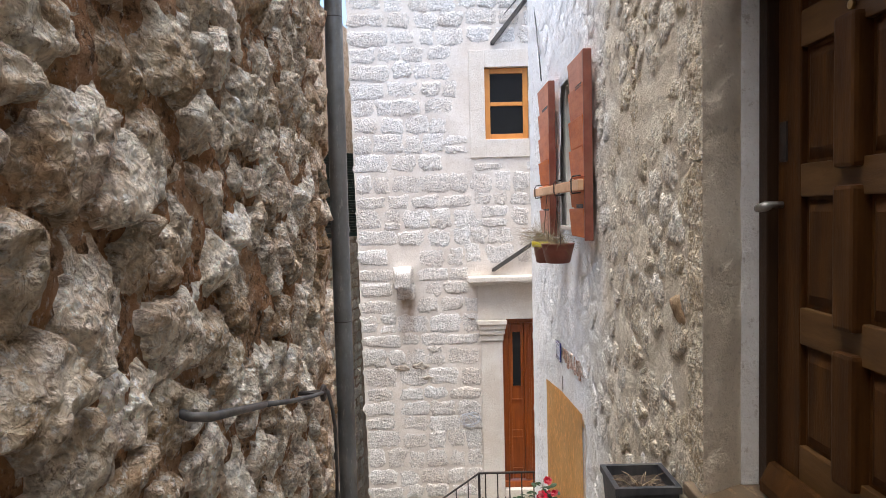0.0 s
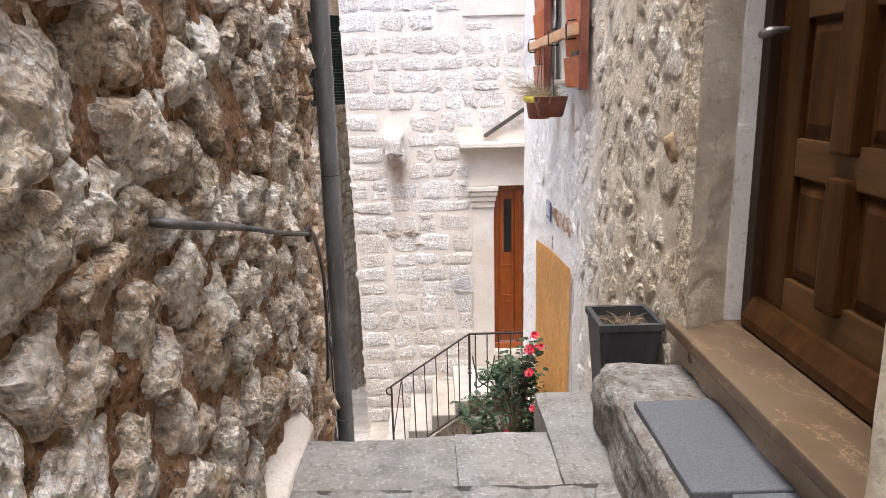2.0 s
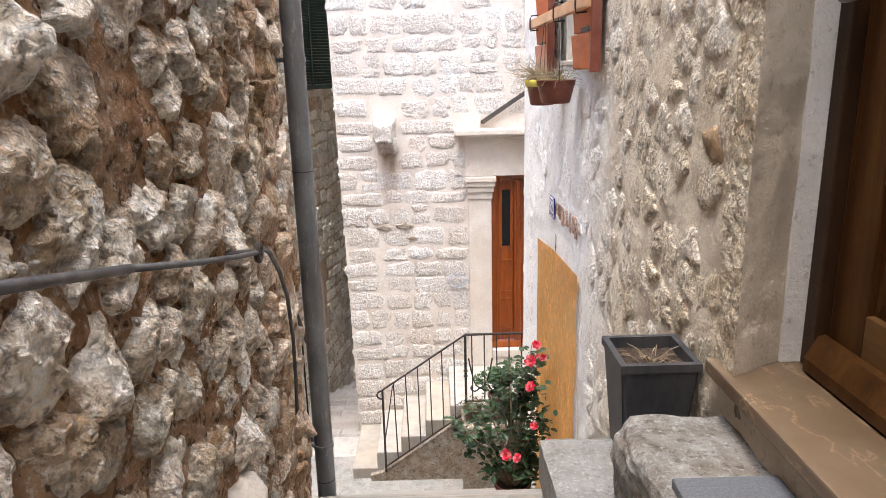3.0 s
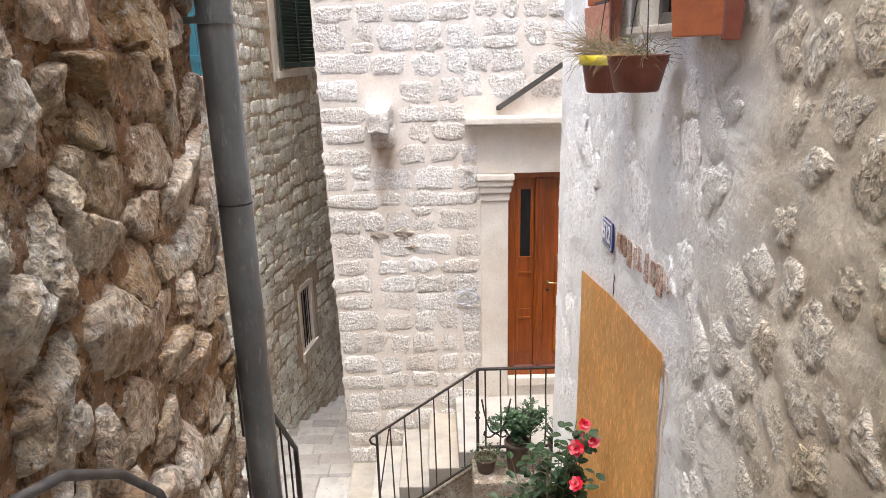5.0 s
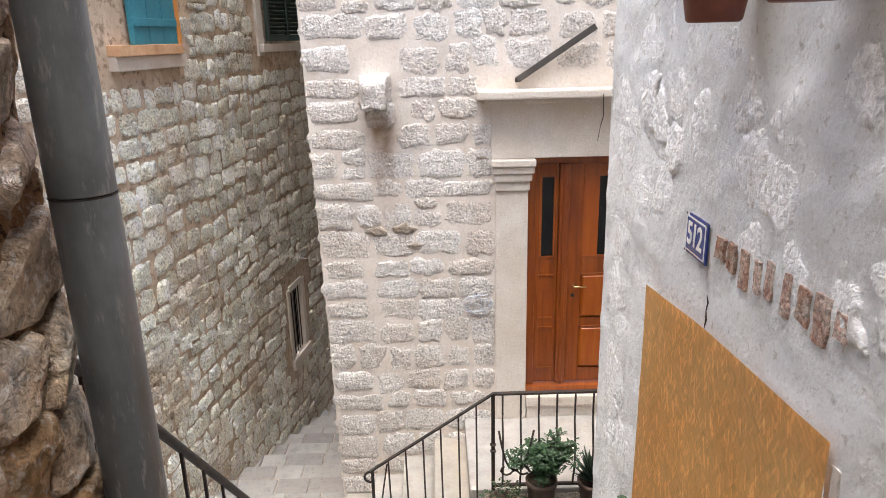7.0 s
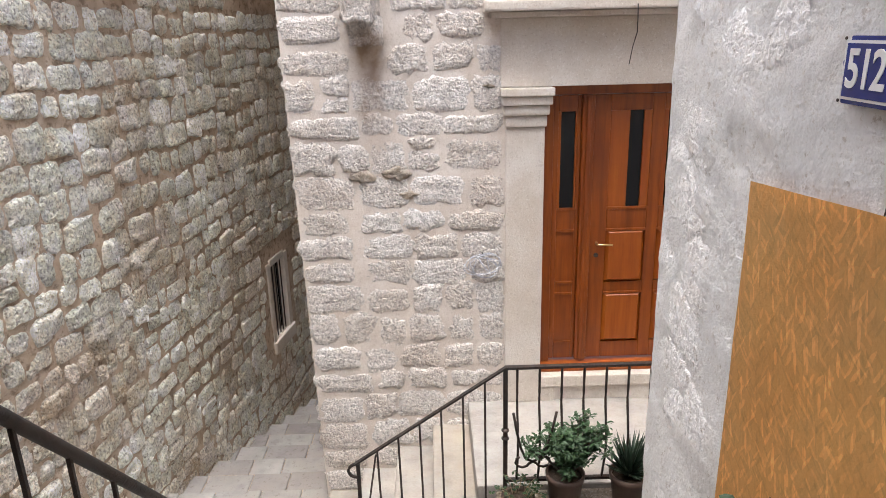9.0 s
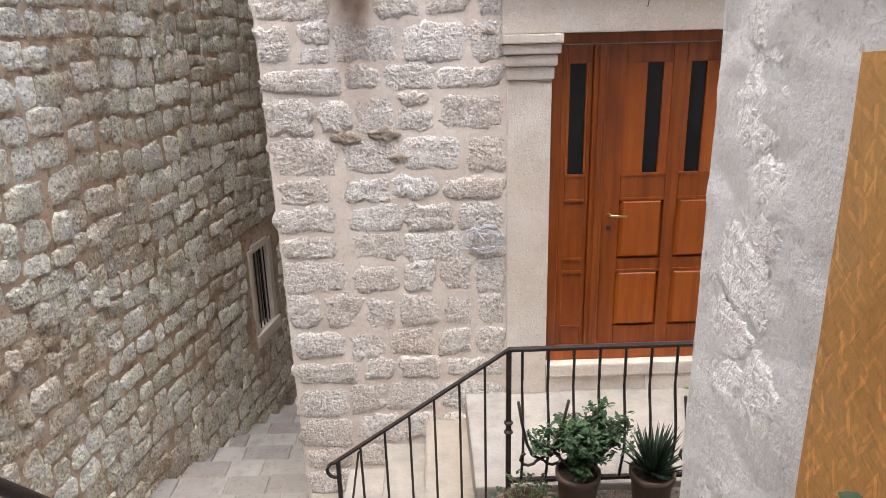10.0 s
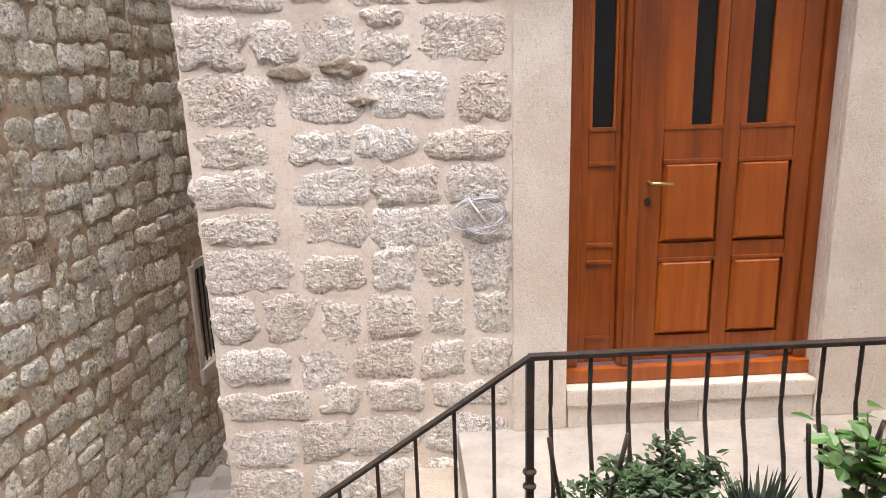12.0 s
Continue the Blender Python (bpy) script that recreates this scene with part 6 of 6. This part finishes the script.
shapes = [s for _, s in sorted(shapes, key=lambda s: s[0])]
lay("stone", shapes, on_left, RUBBLE, wall_left, 240, "stone_rest", smooth=False)
lay("stone", blocks, on_left, WARMRUBBLE, wall_left, 60, "block_rest", smooth=False)

# ---- stones showing through the plaster of the right wall ----
def right_block(u, v):
    return not (4.5 < u < 6.1 and v < 0.02) and not (4.6 < u < 5.5 and 1.2 < v < 2.45) and not (u < 2.62 and 0.1 < v < 2.6) and not (5.45 < u < 5.75 and 0.12 < v < 0.36)


pts = scatter(2.62, 4.35, -1.5, 3.0, 0.165, rnd, right_block, 5000, 0.55)
shapes = []
for i, cell in enumerate(voronoi(pts, (2.61, 4.4, -1.8, 3.2), 0.15)):
    if len(cell) > 2 and rnd.random() < 0.8:
        shapes.append(stone_shape(shrink(cell, rnd.uniform(0.002, 0.03)), rnd.uniform(0.007, 0.014), 0.006, 900 + i, 40, bulge(12, -0.5, 6.0), 0.034, 0.4, 0, 0.9))
lay("stone", shapes, on_right, WALLSTONE, wall_right, 300, "stone_rest", smooth=True)
lay("stone", [stone_shape([(2.67, 0.93), (2.79, 0.94), (2.85, 0.99), (2.84, 1.05), (2.72, 1.06), (2.66, 1.0)], 0.014, 0.008, 1490, 40, bulge(12, -0.4, 6.0), 0.02, 1.2, 1)], on_right, OCHRESTONE, wall_right)
pts = scatter(4.35, 6.66, -1.8, 3.2, 0.2, rnd, lambda u, v: right_block(u, v) and u < 6.52, 4000, 0.6)
shapes = []
for i, cell in enumerate(voronoi(pts, (4.35, 6.58, -2.2, 3.4), 0.17)):
    if len(cell) > 2 and rnd.random() < 0.85 and all(right_block(*p) for p in cell):
        shapes.append(stone_shape(shrink(cell, rnd.uniform(0.0, 0.03)), rnd.uniform(0.003, 0.008) * (1 if cell[0][0] < 6 else 0.6), 0.0045, 1500 + i, 40, bulge(12, -0.6, 8.0), 0.03, 0.5, 1, 0.8))
lay("stone", shapes, on_right, WHITESTONE, wall_right_white, 300, "stone_rest", smooth=True)

# ---- ashlar of the house front ----
rnd = random.Random(12)


def face_block(a0, a1, b0, b1):
    def hits(x0, x1, z0, z1):
        return a1 > x0 and a0 < x1 and b1 > z0 and b0 < z1
    return hits(0.505, 2.5, -4, 0.5) or hits(0.37, 2.6, 0.30, 0.56) or hits(0.38, 1.38, 2.09, 3.5) or hits(-0.62, -0.40, 0.26, 0.70)


rows = courses(face_edge, lambda v: 0.475 if v < 0.28 else (0.335 if v < 0.56 else 2.6), -3.4, 4.5, 0.228, 0.22, 0.46, 0.006, rnd, face_block, 0.04, 0.3, 0.8)
shapes = []
for i, poly in enumerate(rows):
    zc = poly[3][1]
    shapes.append((abs(zc + 1.2), stone_shape(poly, rnd.uniform(0.006, 0.015), 0.009, 3000 + i, 48, bulge(14, -0.28, 6.0), 0.030, 0.3, 0, 1.2, 3)))
shapes = [s for _, s in sorted(shapes, key=lambda s: s[0])]
lay("stone", shapes, on_face, ASHLAR, wall_facade, 300, "stone_rest", smooth=True)

# brown pitted stones standing proud; their dark colour stands in for a shaded slit
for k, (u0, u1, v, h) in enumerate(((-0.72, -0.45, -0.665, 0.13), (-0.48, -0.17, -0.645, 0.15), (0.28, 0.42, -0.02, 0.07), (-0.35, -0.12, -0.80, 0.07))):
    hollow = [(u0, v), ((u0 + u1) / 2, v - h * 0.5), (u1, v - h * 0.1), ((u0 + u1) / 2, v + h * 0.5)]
    lay("eroded_joint", [stone_shape(hollow, 0.020, 0.014, 4800 + k, 40, bulge(12, -0.4, 6.0), 0.03, 0.4)], on_face, ROUGHBROWN, wall_facade, smooth=False)

# ---- stones of the far left wall ----
rnd = random.Random(15)


def far_block(a0, a1, b0, b1):
    def hits(y0, y1, z0, z1):
        return a1 > y0 and a0 < y1 and b1 > z0 and b0 < z1
    return hits(12.18, 12.93, -3.64, -2.33) or hits(8.9, 10.16, 0.74, 3) or hits(12.0, 13.4, 0.8, 3)


rows = courses(lambda v: 6.6 + 0.05 * math.sin(v * 9), lambda v: 14.6, -5.4, 2.4, 0.212, 0.14, 0.40, 0.005, rnd, far_block, 0.10, 0.25, 0.8)
shapes = []
for i, poly in enumerate(rows):
    shapes.append((abs(poly[0][0] - 9.3) + abs(poly[0][1] + 1.5), stone_shape(poly, rnd.uniform(0.012, 0.032), 0.015, 6000 + i, 28, bulge(9, -0.12, 10.0), 0.018, 0.5, 1, 1.0)))
shapes = [s for _, s in sorted(shapes, key=lambda s: s[0])]
lay("stone", shapes, on_far, OLDSTONE, wall_far, 300, "stone_rest", smooth=False)
